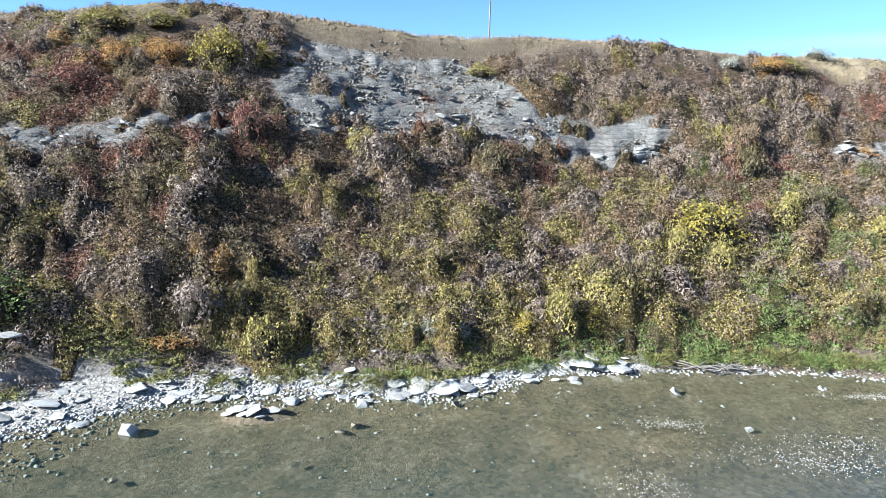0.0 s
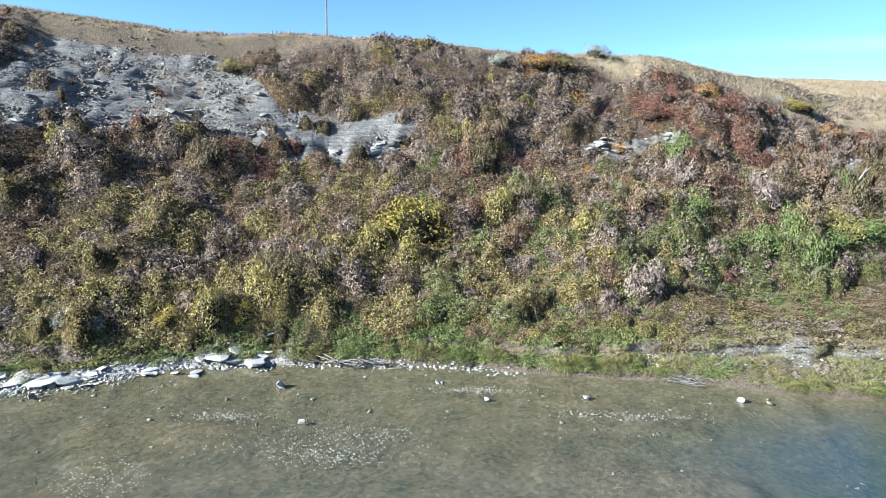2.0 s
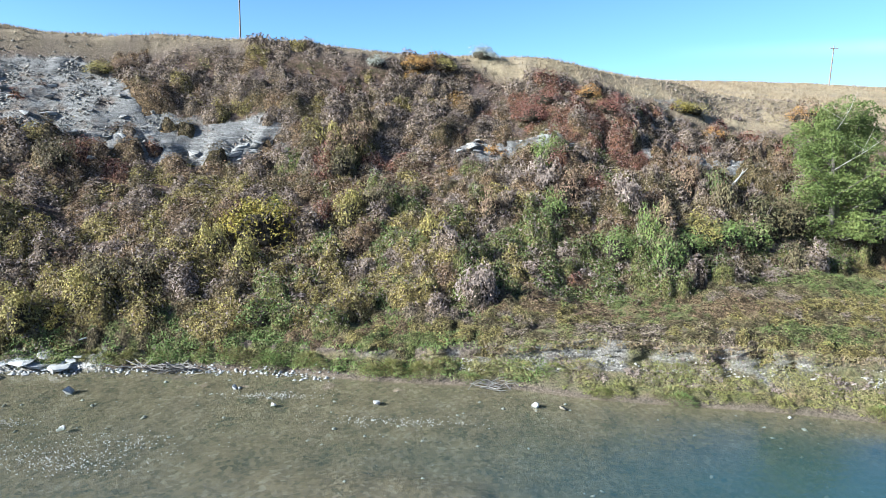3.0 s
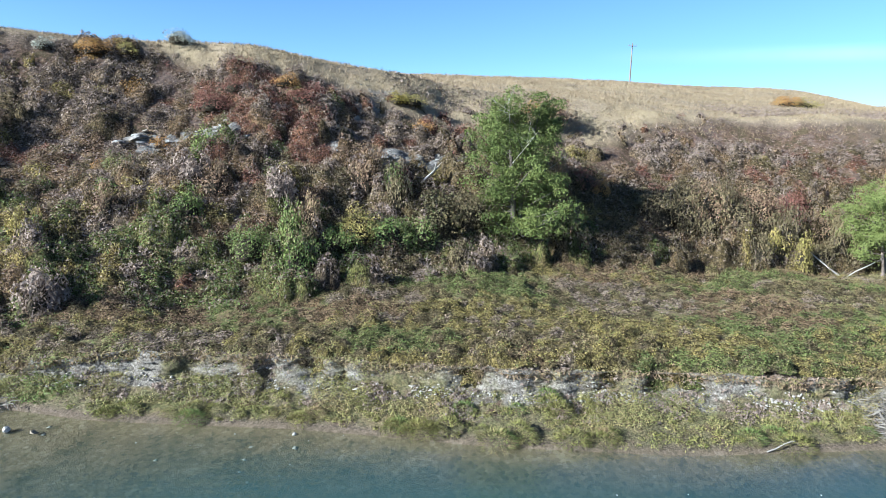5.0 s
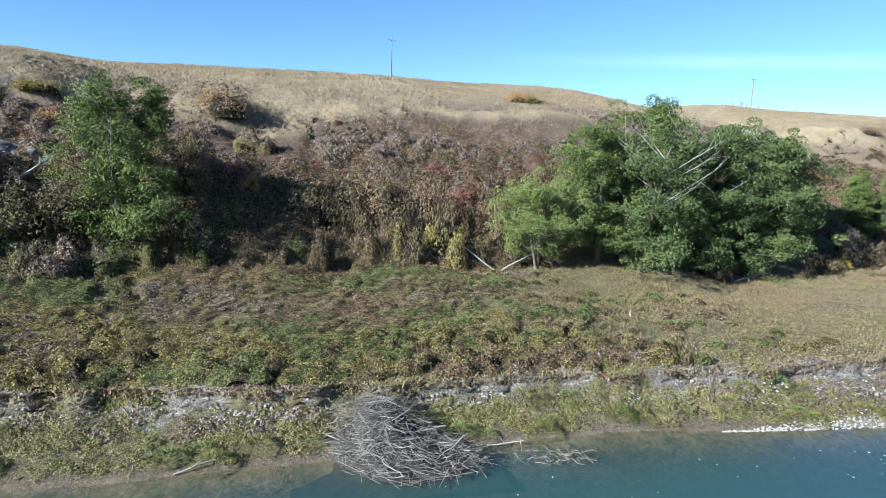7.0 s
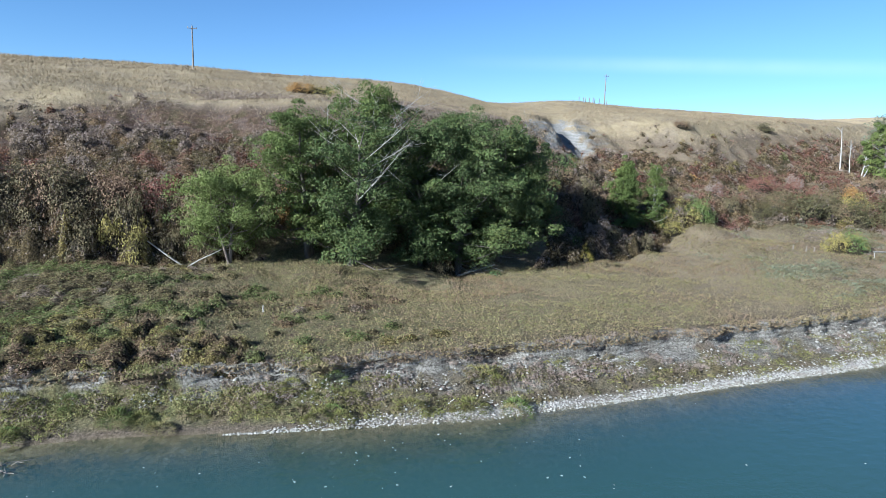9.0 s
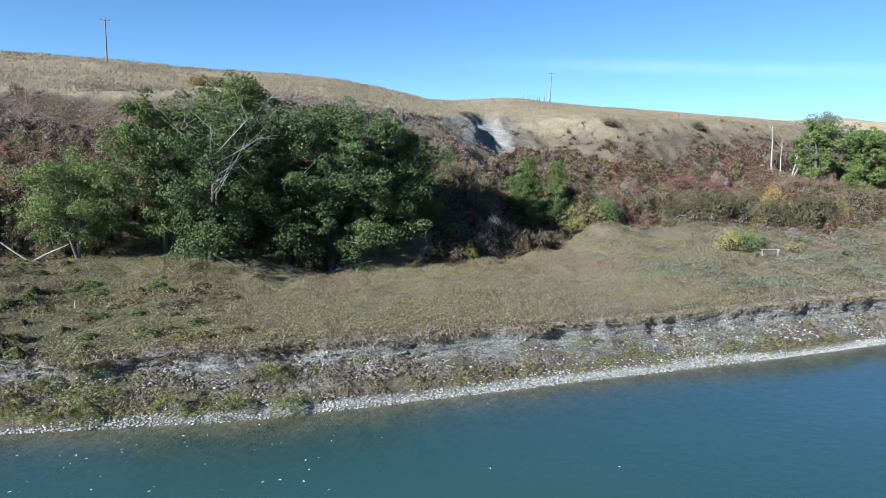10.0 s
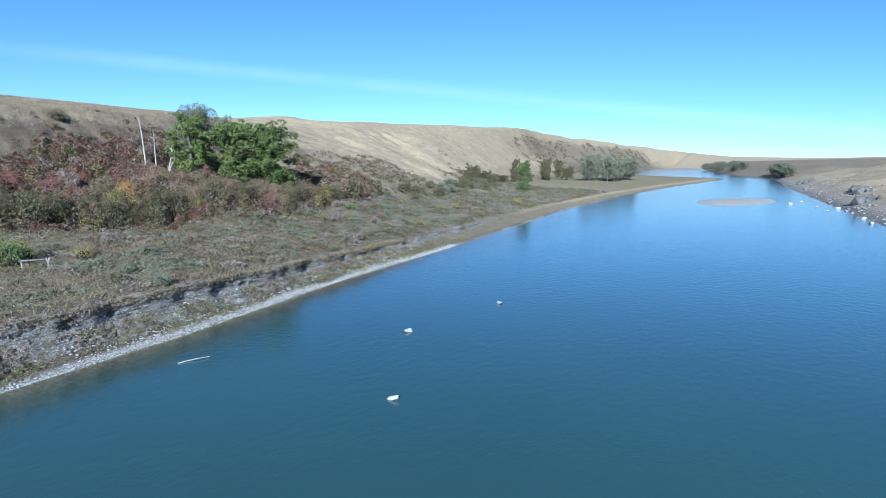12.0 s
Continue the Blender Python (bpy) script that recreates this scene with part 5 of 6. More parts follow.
heap = [(99.6 + gen.normal() * 0.8, 28.7 + gen.normal() * 0.35, 0.06 + gen.uniform(0, 0.2), gen.uniform(0.4, 1.0), gen.uniform(0, 6), gen.normal() * 0.25, 0.8) for _ in range(44)]
stick_heap("driftwood_pile", "small heap of wet sticks standing in the river", "driftwood", heap, 4, None, POLE_WOOD)
heap = [(19.0 + gen.normal() * 1.4, 38.5 + gen.normal() * 0.3, 0.1 + gen.uniform(0, 0.35), gen.uniform(0.8, 2.4), gen.normal() * 0.7, gen.normal() * 0.2, 1.5) for _ in range(48)]
stick_heap("driftwood_pile", "tangle of bleached driftwood sticks along the shore", "driftwood", heap, 5)
heap = [(40.4 + gen.normal() * 0.7, 36.8 + gen.normal() * 0.25, 0.1 + gen.uniform(0, 0.3), gen.uniform(0.7, 1.6), gen.normal() * 0.6, gen.normal() * 0.2, 1.2) for _ in range(26)]
stick_heap("driftwood_pile", "small tangle of bleached sticks along the shore", "driftwood", heap, 6)
heap = [(134.4 + gen.normal() * 1.2, 57.2 + gen.normal() * 0.4, ground_z(134.4, 57.2) + gen.uniform(0.1, 0.8), gen.uniform(1.0, 2.4), gen.uniform(0, 6), gen.normal() * 0.4, 1.3) for _ in range(30)]
stick_heap("brush_pile", "pile of bleached branches beside the trees", "branches", heap, 7)


# ---- poles, posts and the rail ----
def box_mesh(name, sx, sy, sz, material, cut=0.015):
    bm = bmesh.new()
    bmesh.ops.create_cube(bm, size=1)
    bmesh.ops.scale(bm, vec=(sx, sy, sz), verts=bm.verts)
    bmesh.ops.bevel(bm, geom=bm.edges[:], offset=cut, segments=1, affect="EDGES")
    me = bpy.data.meshes.new(name)
    bm.to_mesh(me)
    bm.free()
    me.materials.append(material)
    return me


def utility_pole(x, y, top, seed):
    base = ground_z(x, y) - 0.3
    tall = top - base
    ob = thing("utility_pole", "slim weathered wooden power pole on the hilltop", "utility pole", "power line poles", (x, y, base))
    part("pole", tubes("pole", [[((0, 0, 0), 0.14), ((0, 0, tall * 0.5), 0.12), ((0, 0, tall), 0.09)]], POLE_WOOD, 10), ob)
    arm = part("crossarm", box_mesh("crossarm", 1.5, 0.1, 0.1, POLE_WOOD), ob)
    arm.location = (0, -0.12, tall - 0.35)
    for dx in (-0.65, 0.65):
        pin = part("insulator", tubes("insulator", [[((0, 0, 0), 0.03), ((0, 0, 0.1), 0.05), ((0, 0, 0.2), 0.03)]], POLE_WOOD, 8), arm)
        pin.location = (dx, 0, 0.05)
    cap = part("top_insulator", tubes("top_insulator", [[((0, 0, 0), 0.04), ((0, 0, 0.12), 0.06), ((0, 0, 0.24), 0.03)]], POLE_WOOD, 8), ob)
    cap.location = (0, 0, tall)
    return ob


utility_pole(6.0, 96.0, 36.6, 1)
utility_pole(104.4, 112.2, 33.2, 2)
utility_pole(197.6, 135.4, 33.8, 3)
for j in range(9):
    x, y = 190.0 + 0.75 * j + 0.3 * math.sin(j * 2.0), 134.0 + 0.6 * math.cos(j)
    if j == 8:
        x, y = 193.5, 128
    p = thing("fence_post", "weathered wooden fence post on the hilltop", "fence post", "fence posts", (x, y, ground_z(x, y) - 0.2))
    part("post", tubes("post", [[((0, 0, 0), 0.09), ((0.03, 0, 1.5 + 0.2 * math.sin(j * 3.1)), 0.075)]], POLE_WOOD, 7), p)
for j in range(6):
    x, y = 171.6 + 1.35 * j + 0.3 * math.sin(j * 2.3), 52.6 - 0.35 * j
    p = thing("fence_post", "short weathered grey fence post on the terrace", "fence post", "old posts on the terrace", (x, y, ground_z(x, y) - 0.15))
    part("post", tubes("post", [[((0, 0, 0), 0.075), ((0.05 * math.sin(j), 0.02, 0.6), 0.07), ((0.12 * math.sin(j * 1.7), 0.03, 0.85 + 0.2 * math.sin(j * 2.9)), 0.05)]], POLE_WOOD, 7), p)
rail = thing("rail_frame", "weathered pale wooden rail on short legs in the grass", "rail", at=on(178.3, 47.1, -0.05))
part("rail", tubes("rail", [[((-1.4, 0, 0.95), 0.07), ((1.4, 0.2, 0.8), 0.07)]], BLEACHED, 7), rail)
for dx, lean in ((-1.2, 0.15), (1.2, -0.2), (0.9, 0.35)):
    part("leg", tubes("leg", [[((dx + lean, 0.05, 0), 0.06), ((dx, 0.05, 0.95), 0.055)]], BLEACHED, 7), rail)


# ---- stones ----
def stone_mesh(name, gen, flat, material, cuts=9):
    """An angular block: the hull of a few scattered points."""
    bm = bmesh.new()
    p = gen.normal(size=(cuts, 3))
    p /= np.linalg.norm(p, axis=1)[:, None]
    p *= gen.uniform(0.75, 1.0, (cuts, 1)) * (0.5, 0.5, 0.5 * flat)
    p[:, 2] = np.clip(p[:, 2], -0.3 * flat, 0.32 * flat)
    for q in p:
        bm.verts.new(q)
    bmesh.ops.convex_hull(bm, input=bm.verts)
    bmesh.ops.delete(bm, geom=[v for v in bm.verts if not v.link_faces], context="VERTS")
    me = bpy.data.meshes.new(name)
    bm.to_mesh(me)
    bm.free()
    me.materials.append(material)
    return me


gen = np.random.default_rng(41)
SLABS = [stone_mesh("rock_slab", gen, 0.2, SLAB, 18) for _ in range(10)]
LEDGES = [stone_mesh("shale_block", gen, 0.6, LEDGE, 12) for _ in range(8)]
DARK = [stone_mesh("rock_outcrop", gen, 0.95, DARK_ROCK, 16) for _ in range(4)]
BOULDERS = [stone_mesh("river_rock", gen, 0.8, SLAB, 14) for _ in range(6)]
DULL = [stone_mesh("river_rock", gen, 0.55, RIVER_STONE, 12) for _ in range(6)]


def stone(kind, name, label, group, x, y, size, up=0.0, gen=gen, wide=1.0):
    ob = new(name, kind[int(gen.integers(len(kind)))])
    tagged(ob, label, "rock", group)
    ob.matrix_basis = Matrix.Translation((x, y, max(ground_z(x, y), -0.06 if x > 100 else -0.2) + 0.08 * size + up)) @ Euler((gen.normal() * 0.12, gen.normal() * 0.12, gen.uniform(0, 6.3))).to_matrix().to_4x4() @ Matrix.Diagonal((size * wide, size, size * gen.uniform(0.7, 1.2), 1))
    return ob


G = "pale shale slabs along the shore"
for x, y, size in [(-17.8, 32.8, 1.3), (-10.1, 30.2, 1.1), (-11.2, 30.6, 1.0), (-9.2, 30.7, 0.9), (-10.6, 30.0, 0.8), (-9.7, 29.9, 0.7), (-11.6, 30.2, 0.8), (-10.4, 30.8, 0.9), (-8.6, 35.8, 0.9), (-25.2, 33.6, 1.9), (-20.4, 29.6, 1.0), (-23.4, 29.0, 1.7),
                   (-21.6, 30.4, 1.5), (9.1, 38.6, 2.0), (10.2, 38.4, 1.5), (11.9, 38.4, 2.0), (8.2, 38.5, 1.3), (-1.4, 34.6, 1.6), (0.2, 34.4, 1.9), (1.6, 34.6, 1.4), (-2.8, 34.8, 1.2), (-5.0, 33.6, 1.0)]:
    stone(SLABS, "rock_slab", "large flat pale grey shale slab on the shore", G, x, y, size, 0.02, wide=1.4)
for j in range(230):
    x = gen.uniform(-34, 4) if j < 200 else gen.uniform(4, 13)
    y = shore(x) + (gen.normal() * 0.8 + 0.1 if x > -14 else gen.uniform(-1.2, 1.0 * lip_off(x)))
    stone(SLABS, "rock_slab", "flat pale grey shale slab among others on the shore", G, x, float(y), 0.3 + 0.8 * gen.uniform() ** 2.0, 0.0, wide=1.35)
for x, y, size in [(-4.6, 32.2, 0.9), (0.8, 32.4, 0.7), (-4.5, 29.6, 0.8), (-5.2, 29.0, 0.9), (-6.8, 25.6, 0.55), (-14.5, 24.0, 0.6), (-16.0, 28.4, 1.3), (14.4, 34.9, 0.9), (16.7, 30.3, 0.6),
                   (42.4, 34.3, 0.6), (44.0, 34.0, 0.5), (33.0, 34.2, 0.55), (27.0, 33.8, 0.5), (24.0, 36.0, 0.5), (36.0, 30.0, 0.35)]:
    stone(DULL if gen.uniform() < 0.6 else BOULDERS, "river_rock", "weathered grey rock standing in the shallow river", "rocks in the river", x, y, size, 0.12)
for x, y, size in [(190.8, 16.2, 0.75), (177.8, 9.2, 0.62), (204.4, 13.8, 0.6)]:
    stone(BOULDERS, "river_rock", "white rounded rock just breaking the deep water", "rocks in the river", x, y, size, 0.12, wide=1.5)
for x, y, size in [(412, -14, 1.7), (396, -28, 1.9), (336, -31, 1.5), (432, -18, 1.3), (402, -22, 1.5), (380, -24, 1.2), (352, -31, 1.4), (372, -30, 1.2)]:
    stone(BOULDERS, "river_rock", "pale block of rock at the far bank", "rocks in the river", x, y, size, 0.2)
for x0, y0, wide, count in [(456, -39, 9, 17), (618, -25, 9, 12), (404, -37, 5, 6)]:
    for j in range(count):
        x, y = x0 + gen.uniform(-1, 1) * wide, y0 + gen.normal() * 2.0
        stone(DARK, "rock_outcrop", "dark jagged block of a rock outcrop on the far bank", "outcrops on the far bank", x, y, gen.uniform(2.6, 5.5), gen.uniform(-0.6, 0.6))

n = 1300
x = 290 + 400 * gen.uniform(size=n)
y = shore_south(x) - np.abs(gen.normal(size=n)) * 16 + 2
big_stones = (x, y)
# ledges of layered shale on the hillside
G = "shale ledge blocks on the hillside"
for a, b, count in [(-29, -23, 12), (13, 21, 18), (38, 49, 26), (57, 71, 14), (-12, 8, 40)]:
    for j in range(count):
        x = gen.uniform(a, b)
        y = mid_y(x) + gen.normal() * (0.35 if b != 8 else 1.6) + (0 if b != 8 else 1.4)
        stone(LEDGES, "shale_block", "grey layered shale block jutting from the slope", G, x, float(y), gen.uniform(0.45, 1.3), gen.uniform(-0.15, 0.2), wide=1.6)


def stones_soup(xy, size, up, gen, name, label, material):
    """Many small stones in one mesh: squashed octahedra."""
    n = len(xy)
    base = np.array([(1, 0, 0), (0, 1, 0), (-1, 0, 0), (0, -1, 0), (0, 0, 0.55), (0, 0, -0.4)], float)
    faces = np.array([(0, 1, 4), (1, 2, 4), (2, 3, 4), (3, 0, 4), (1, 0, 5), (2, 1, 5), (3, 2, 5), (0, 3, 5)])
    turn = gen.uniform(0, 6.3, n)
    p = base[None] * gen.uniform(0.6, 1.3, (n, 6, 1)) * np.asarray(size)[:, None, None] * 0.5
    x = p[:, :, 0] * np.cos(turn)[:, None] - p[:, :, 1] * np.sin(turn)[:, None] * 0.7
    y = p[:, :, 0] * np.sin(turn)[:, None] + p[:, :, 1] * np.cos(turn)[:, None] * 0.7
    z = p[:, :, 2] + (np.maximum(height(xy[:, 0], xy[:, 1]), -0.4) + up)[:, None]
    v = np.stack([x + xy[:, 0, None], y + xy[:, 1, None], z], -1).reshape(-1, 3)
    f = (faces[None] + 6 * np.arange(n)[:, None, None]).reshape(-1, 3)
    return tagged(new(name, mesh_of(name, v, f, material)), label, name.replace("_", " "), kind="stuff")


n = 6800
x = np.concatenate([gen.uniform(-45, -10, 2200), gen.uniform(-45, 6, 3800), gen.uniform(6, 30, 500), gen.uniform(-45, 60, 300)])
k = np.arange(n)
y = shore(x) + gen.normal(size=n) * np.where(k < 6000, 0.8, np.where(k < 6500, 0.35, 0)) - np.where(k >= 6500, gen.uniform(0, 12, n), 0.1)
y = np.where(k < 2200, shore(x) + gen.uniform(-1.5, 1, n) * lip_off(x), y)
stones_soup(np.stack([x, y], 1), 0.08 + 0.34 * gen.uniform(size=n) ** 1.6, 0.02, gen, "shale_rubble", "broken grey shale rubble along the shore", SLAB)
n = 15000
x = np.concatenate([gen.uniform(-32, 72, n * 2 // 5), gen.uniform(-14, 22, n * 3 // 5)])
y = mid_y(x) + gen.uniform(-1.2, 10.0, n)
keep = gen.uniform(size=n) < rock_at(x, y)
stones_soup(np.stack([x[keep], y[keep]], 1), 0.09 + 0.48 * gen.uniform(size=keep.sum()) ** 3, 0.02, gen, "shale_scree", "broken grey shale blocks on the bare cliff", CLIFF_STONE)
n = 8000
x = 110 + 130 * gen.uniform(size=n) ** 0.9
y = shore(x) + np.abs(gen.normal(size=n)) * (0.15 + 1.15 * grain(x, 0 * x, 6, 18)) * step(108, 126, x) - 0.15
stones_soup(np.stack([x, y], 1), gen.uniform(0.07, 0.26, n), 0.02, gen, "pebble_strip", "strip of white pebbles along the waterline", PEBBLE)
n = 7000
x, y = gen.uniform(-20, 62, n), gen.uniform(12, 38, n)
deep = height(x, y)
keep = (y < shore(x) - 0.5) & ((deep > -0.13) | (gen.uniform(size=n) < 0.15))
x, y = x[keep], y[keep]
stones_soup(np.stack([x, y], 1), gen.uniform(0.06, 0.24, len(x)) ** 1.1, 0.0, gen, "river_gravel", "brown and grey stones on the shallow river bed", RIVER_STONE)
# pale gravel heads that break the surface
n = 1700
spot = np.array([(16.0, 27.6, 2.6, 0.9), (21.0, 28.6, 1.7, 0.7), (9.2, 24.0, 1.0, 0.9), (12.8, 30.6, 1.4, 0.4), (34.5, 31.8, 2.4, 0.35), (26.5, 35.0, 1.6, 0.25), (19.0, 26.6, 1.8, 0.5)])
who = gen.integers(0, len(spot), n)
xy = spot[who, :2] + gen.normal(size=(n, 2)) * spot[who, 2:]
stones_soup(xy, gen.uniform(0.04, 0.13, n), np.maximum(0.0, 0.02 - height(xy[:, 0], xy[:, 1])), gen, "gravel_bar", "pale gravel just breaking the shallow water", PEBBLE)
stones_soup(np.stack(big_stones, 1), 0.4 + 1.6 * gen.uniform(size=1300) ** 3, 0.1, gen, "far_bank_rocks", "broken rocks and boulders on the far bank", LEDGE)
# the low gravel island upstream
ux, uy = np.meshgrid(np.linspace(-1, 1, 40), np.linspace(-1, 1, 18))
rr = ux ** 2 + uy ** 2 + 0.25 * (grain(ux * 10, uy * 10, 3, 51) - 0.5)
idx = np.arange(ux.size).reshape(ux.shape)
quads = np.stack([idx[:-1, :-1], idx[:-1, 1:], idx[1:, 1:], idx[1:, :-1]], -1).reshape(-1, 4)
v = np.stack([416 + 34 * ux - 4 * uy, 4 + 13 * uy - 4 * ux, 1.1 * (1 - rr) - 0.05], -1).reshape(-1, 3)
island = new("gravel_island", mesh_of("gravel_island", v, quads, PEBBLE, True))
tagged(island, "low pale gravel island in the river", "gravel island", kind="structure")


# ---- grass, forbs and undergrowth ----
def stuff(name, verts, material, label, category):
    return tagged(new(name, tris(name, verts, material)), label, category, kind="stuff")


def ground_points(n, x0, x1, lo, hi, gen, keep=None):
    x = gen.uniform(x0, x1, n)
    y = lo(x) + gen.uniform(size=n) * (hi(x) - lo(x))
    if keep is not None:
        k = gen.uniform(size=n) < keep(x, y)
        x, y = x[k], y[k]
    return np.stack([x, y, height(x, y)], 1)


def lip(x):
    return shore(x) + lip_off(x) + 0.2


gen = np.random.default_rng(61)
# terrace: leafy herbs in low mounds towards the shaded end, straw and herbs towards the open end
HERBS = ["forb", "green", "olive", "rust", "brush", "umber"]


def herb_growth(x, y, gen):
    n1, n2, n3 = grain(x * 0.45, y, 4, 71), grain(x * 0.45, y, 4.5, 72), grain(x * 0.4, y, 3.6, 73)
    in_from_lip = (y - lip(x)) / (foot_y(x) - lip(x))
    near, far = step(0.45, 0.12, in_from_lip) * step(48, 60, x), step(0.35, 0.6, in_from_lip)
    w = np.stack([0.5 + 0 * x, 1.5 * step(0.54, 0.68, n1), 1.3 * step(0.56, 0.7, n3) + 1.1 * near, 1.6 * step(0.46, 0.62, n2), 0.2 + 0.6 * step(0.55, 0.3, n1) + 0.1 * far, 0.7 + 0.3 * near])
    w = np.cumsum(w ** 3 / (w ** 3).sum(0), 0)
    fade = 1 - step(86, 124, x + 14 * (grain(x, y, 6, 82) - 0.5))
    there = gen.uniform(size=x.shape) < (0.95 * fade + 0.12 * step(112, 100, x)) * (y > lip(x) - 0.1)
    return gen.uniform(0.4, 0.85, x.shape), np.where(there, gen.uniform(0.2, 0.6, x.shape) * (0.65 + 0.7 * step(0.4, 0.7, grain(x, y, 4, 74)) + 0.5 * near), 0), np.argmax(gen.uniform(size=x.shape) < w, 0)


herbs = Canopy(0, 170, 28, 72, 0.8, 62, herb_growth, 0.25)
tips = Canopy(0, 170, 28, 72, 0.4, 63, lambda x, y, gen: (gen.uniform(0.2, 0.4, x.shape), gen.uniform(0.05, 0.2, x.shape), np.zeros(x.shape, int)))
tx = np.arange(3, 166, 0.3)
ty = lip(tx) - 0.3 + np.linspace(0, 1, 84)[:, None] * (foot_y(tx) - lip(tx) + 2)
tX = np.broadcast_to(tx, ty.shape)
th, tk = herbs.at(tX, ty)
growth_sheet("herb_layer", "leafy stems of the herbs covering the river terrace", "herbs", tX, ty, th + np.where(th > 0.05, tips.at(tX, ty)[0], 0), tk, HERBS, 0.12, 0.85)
n = 620000
x = gen.uniform(4, 165, n)
lo, wide = np.interp(x, tx, lip(tx) - 0.5), np.interp(x, tx, foot_y(tx) - lip(tx) + 2)
keep = gen.uniform(size=n) < wide / 30 * (1 - 0.6 * step(112, 130, x))
x, y = x[keep], lo[keep] + gen.uniform(size=keep.sum()) * wide[keep]
h, k = herbs.at(x, y)
keep = (h > 0.1) | (gen.uniform(size=len(x)) < 0.25)
x, y, h, k = x[keep], y[keep], h[keep], k[keep]
tip = tips.at(x, y)[0]
e = 0.08
nx, ny = -(herbs.at(x + e, y)[0] + tips.at(x + e, y)[0] - h - tip) / e, -(herbs.at(x, y + e)[0] + tips.at(x, y + e)[0] - h - tip) / e
h = h + tip
g0 = height(x, y)
way = np.stack([np.clip(nx, -2, 2), np.clip(ny, -2, 2), np.ones(len(x))], 1)
way /= np.linalg.norm(way, axis=1)[:, None]
c = np.stack([x, y, g0 + h * gen.uniform(0.8, 1.1, len(x))], 1)
k = np.where(gen.uniform(size=len(x)) < 0.3, gen.choice([0, 3, 5, 1, 0], len(x)), k)
HERB_LABEL = ["mixed green and russet herbs covering the river terrace", "green leafy herbs covering the river terrace", "yellow-green leafy herbs covering the river terrace", "russet herbs covering the river terrace",
              "grey-brown dry weeds covering the river terrace", "brown-green herbs covering the river terrace"]
for j, (name, label) in enumerate(zip(HERBS, HERB_LABEL)):
    m = k == j
    stuff("terrace_herbs", soup(c[m], 0.066, 0.4, 1.9 if name == "brush" else 1.3, gen, way[m]), LEAF[name], label, "herbs")
c = ground_points(210000, 60, 260, lip, lambda x: foot_y(x) + 2, gen, lambda x, y: 0.03 + 0.85 * step(90, 112, x))
stuff("terrace_grass", blades(c, 0.2, 0.02, 0.8, gen), LEAF["meadow"], "dry straw-brown grass and weeds on the terrace", "grass")
c = ground_points(95000, 104, 190, lip, lambda x: foot_y(x), gen, lambda x, y: 0.8 * step(190, 165, x) * step(0.3, 0.62, grain(x * 0.5, y, 4, 64)))
stuff("terrace_herbs", soup(c + np.stack([0 * c[:, 0], 0 * c[:, 0], gen.uniform(0.05, 0.32, len(c))], 1), 0.085, 0.6, 1.4, gen), LEAF["forb"], "green and russet herbs among the dry grass", "herbs")
c = ground_points(46000, 98, 215, lip, lambda x: foot_y(x), gen, lambda x, y: step(0.52, 0.72, grain(x, y, 7, 65)))
stuff("terrace_weeds", blades(c, 0.34, 0.03, 0.6, gen), LEAF["rust"], "russet weeds among the dry grass", "weeds")
# toe of the bank
c = ground_points(6500, -14, 250, lambda x: shore(x) + 0.45, lambda x: shore(x) + lip_off(x) * 0.95, gen,
                  lambda x, y: (0.25 + 0.75 * step(10, 30, x)) * step(0.3, 0.55, grain(x, y, 1.5, 66)) * (1 - 0.55 * step(112, 130, x)))
p, way = clumps(c, gen.uniform(0.18, 0.45, len(c)), 34, gen, 0.5)
stuff("bank_herbs", soup(p, 0.06, 0.3, 1.6, gen, way), LEAF["sedge"], "green herbs and sedge on the slumped bank", "herbs")
c = ground_points(5000, 40, 250, lambda x: shore(x) + 0.45 * lip_off(x), lambda x: shore(x) + lip_off(x) + 0.5, gen, lambda x, y: step(0.36, 0.6, grain(x, y, 1.2, 67)))
p, way = clumps(c, gen.uniform(0.15, 0.4, len(c)), 28, gen, 0.6)
stuff("bank_weeds", soup(p, 0.07, 0.3, 2.2, gen, way), LEAF["brush"], "grey-brown weeds hanging on the cut bank", "weeds")
# grey-green scrub on the far terrace
scrubs = Canopy(158, 432, 30, 112, 2.4, 64, lambda x, y, gen: (gen.uniform(0.8, 2.0, x.shape), np.where((gen.uniform(size=x.shape) < 0.25 + 0.6 * step(165, 190, x)) & (y > lip(x) + 0.3) & (y < foot_y(x) + 2), gen.uniform(0.3, 1.0, x.shape), 0), np.array([0, 2, 0, 1, 2, 2])[gen.integers(0, 6, x.shape)]), 0.6)
n = 300000
x = gen.uniform(160, 430, n)
y = lip(x) + gen.uniform(size=n) * (foot_y(x) - lip(x) + 2)
h, k = scrubs.at(x, y)
keep = gen.uniform(size=n) < np.where(h > 0.08, 0.55, 0.1) * (1 - 0.5 * step(240, 330, x))
c = np.stack([x[keep], y[keep], height(x[keep], y[keep]) + h[keep] * gen.uniform(0.7, 1.05, keep.sum()) + 0.06], 1)
k = k[keep]
for j, (name, label) in enumerate((("grey", "grey-green low scrub on the dry terrace"), ("brush", "grey-brown low scrub on the dry terrace"), ("umber", "olive-brown low scrub on the dry terrace"))):
    stuff("terrace_scrub", soup(c[k == j], 0.125 + 0.0009 * (c[k == j, 0] - 160), 0.5, 1.4, gen), LEAF[name], label, "scrub")
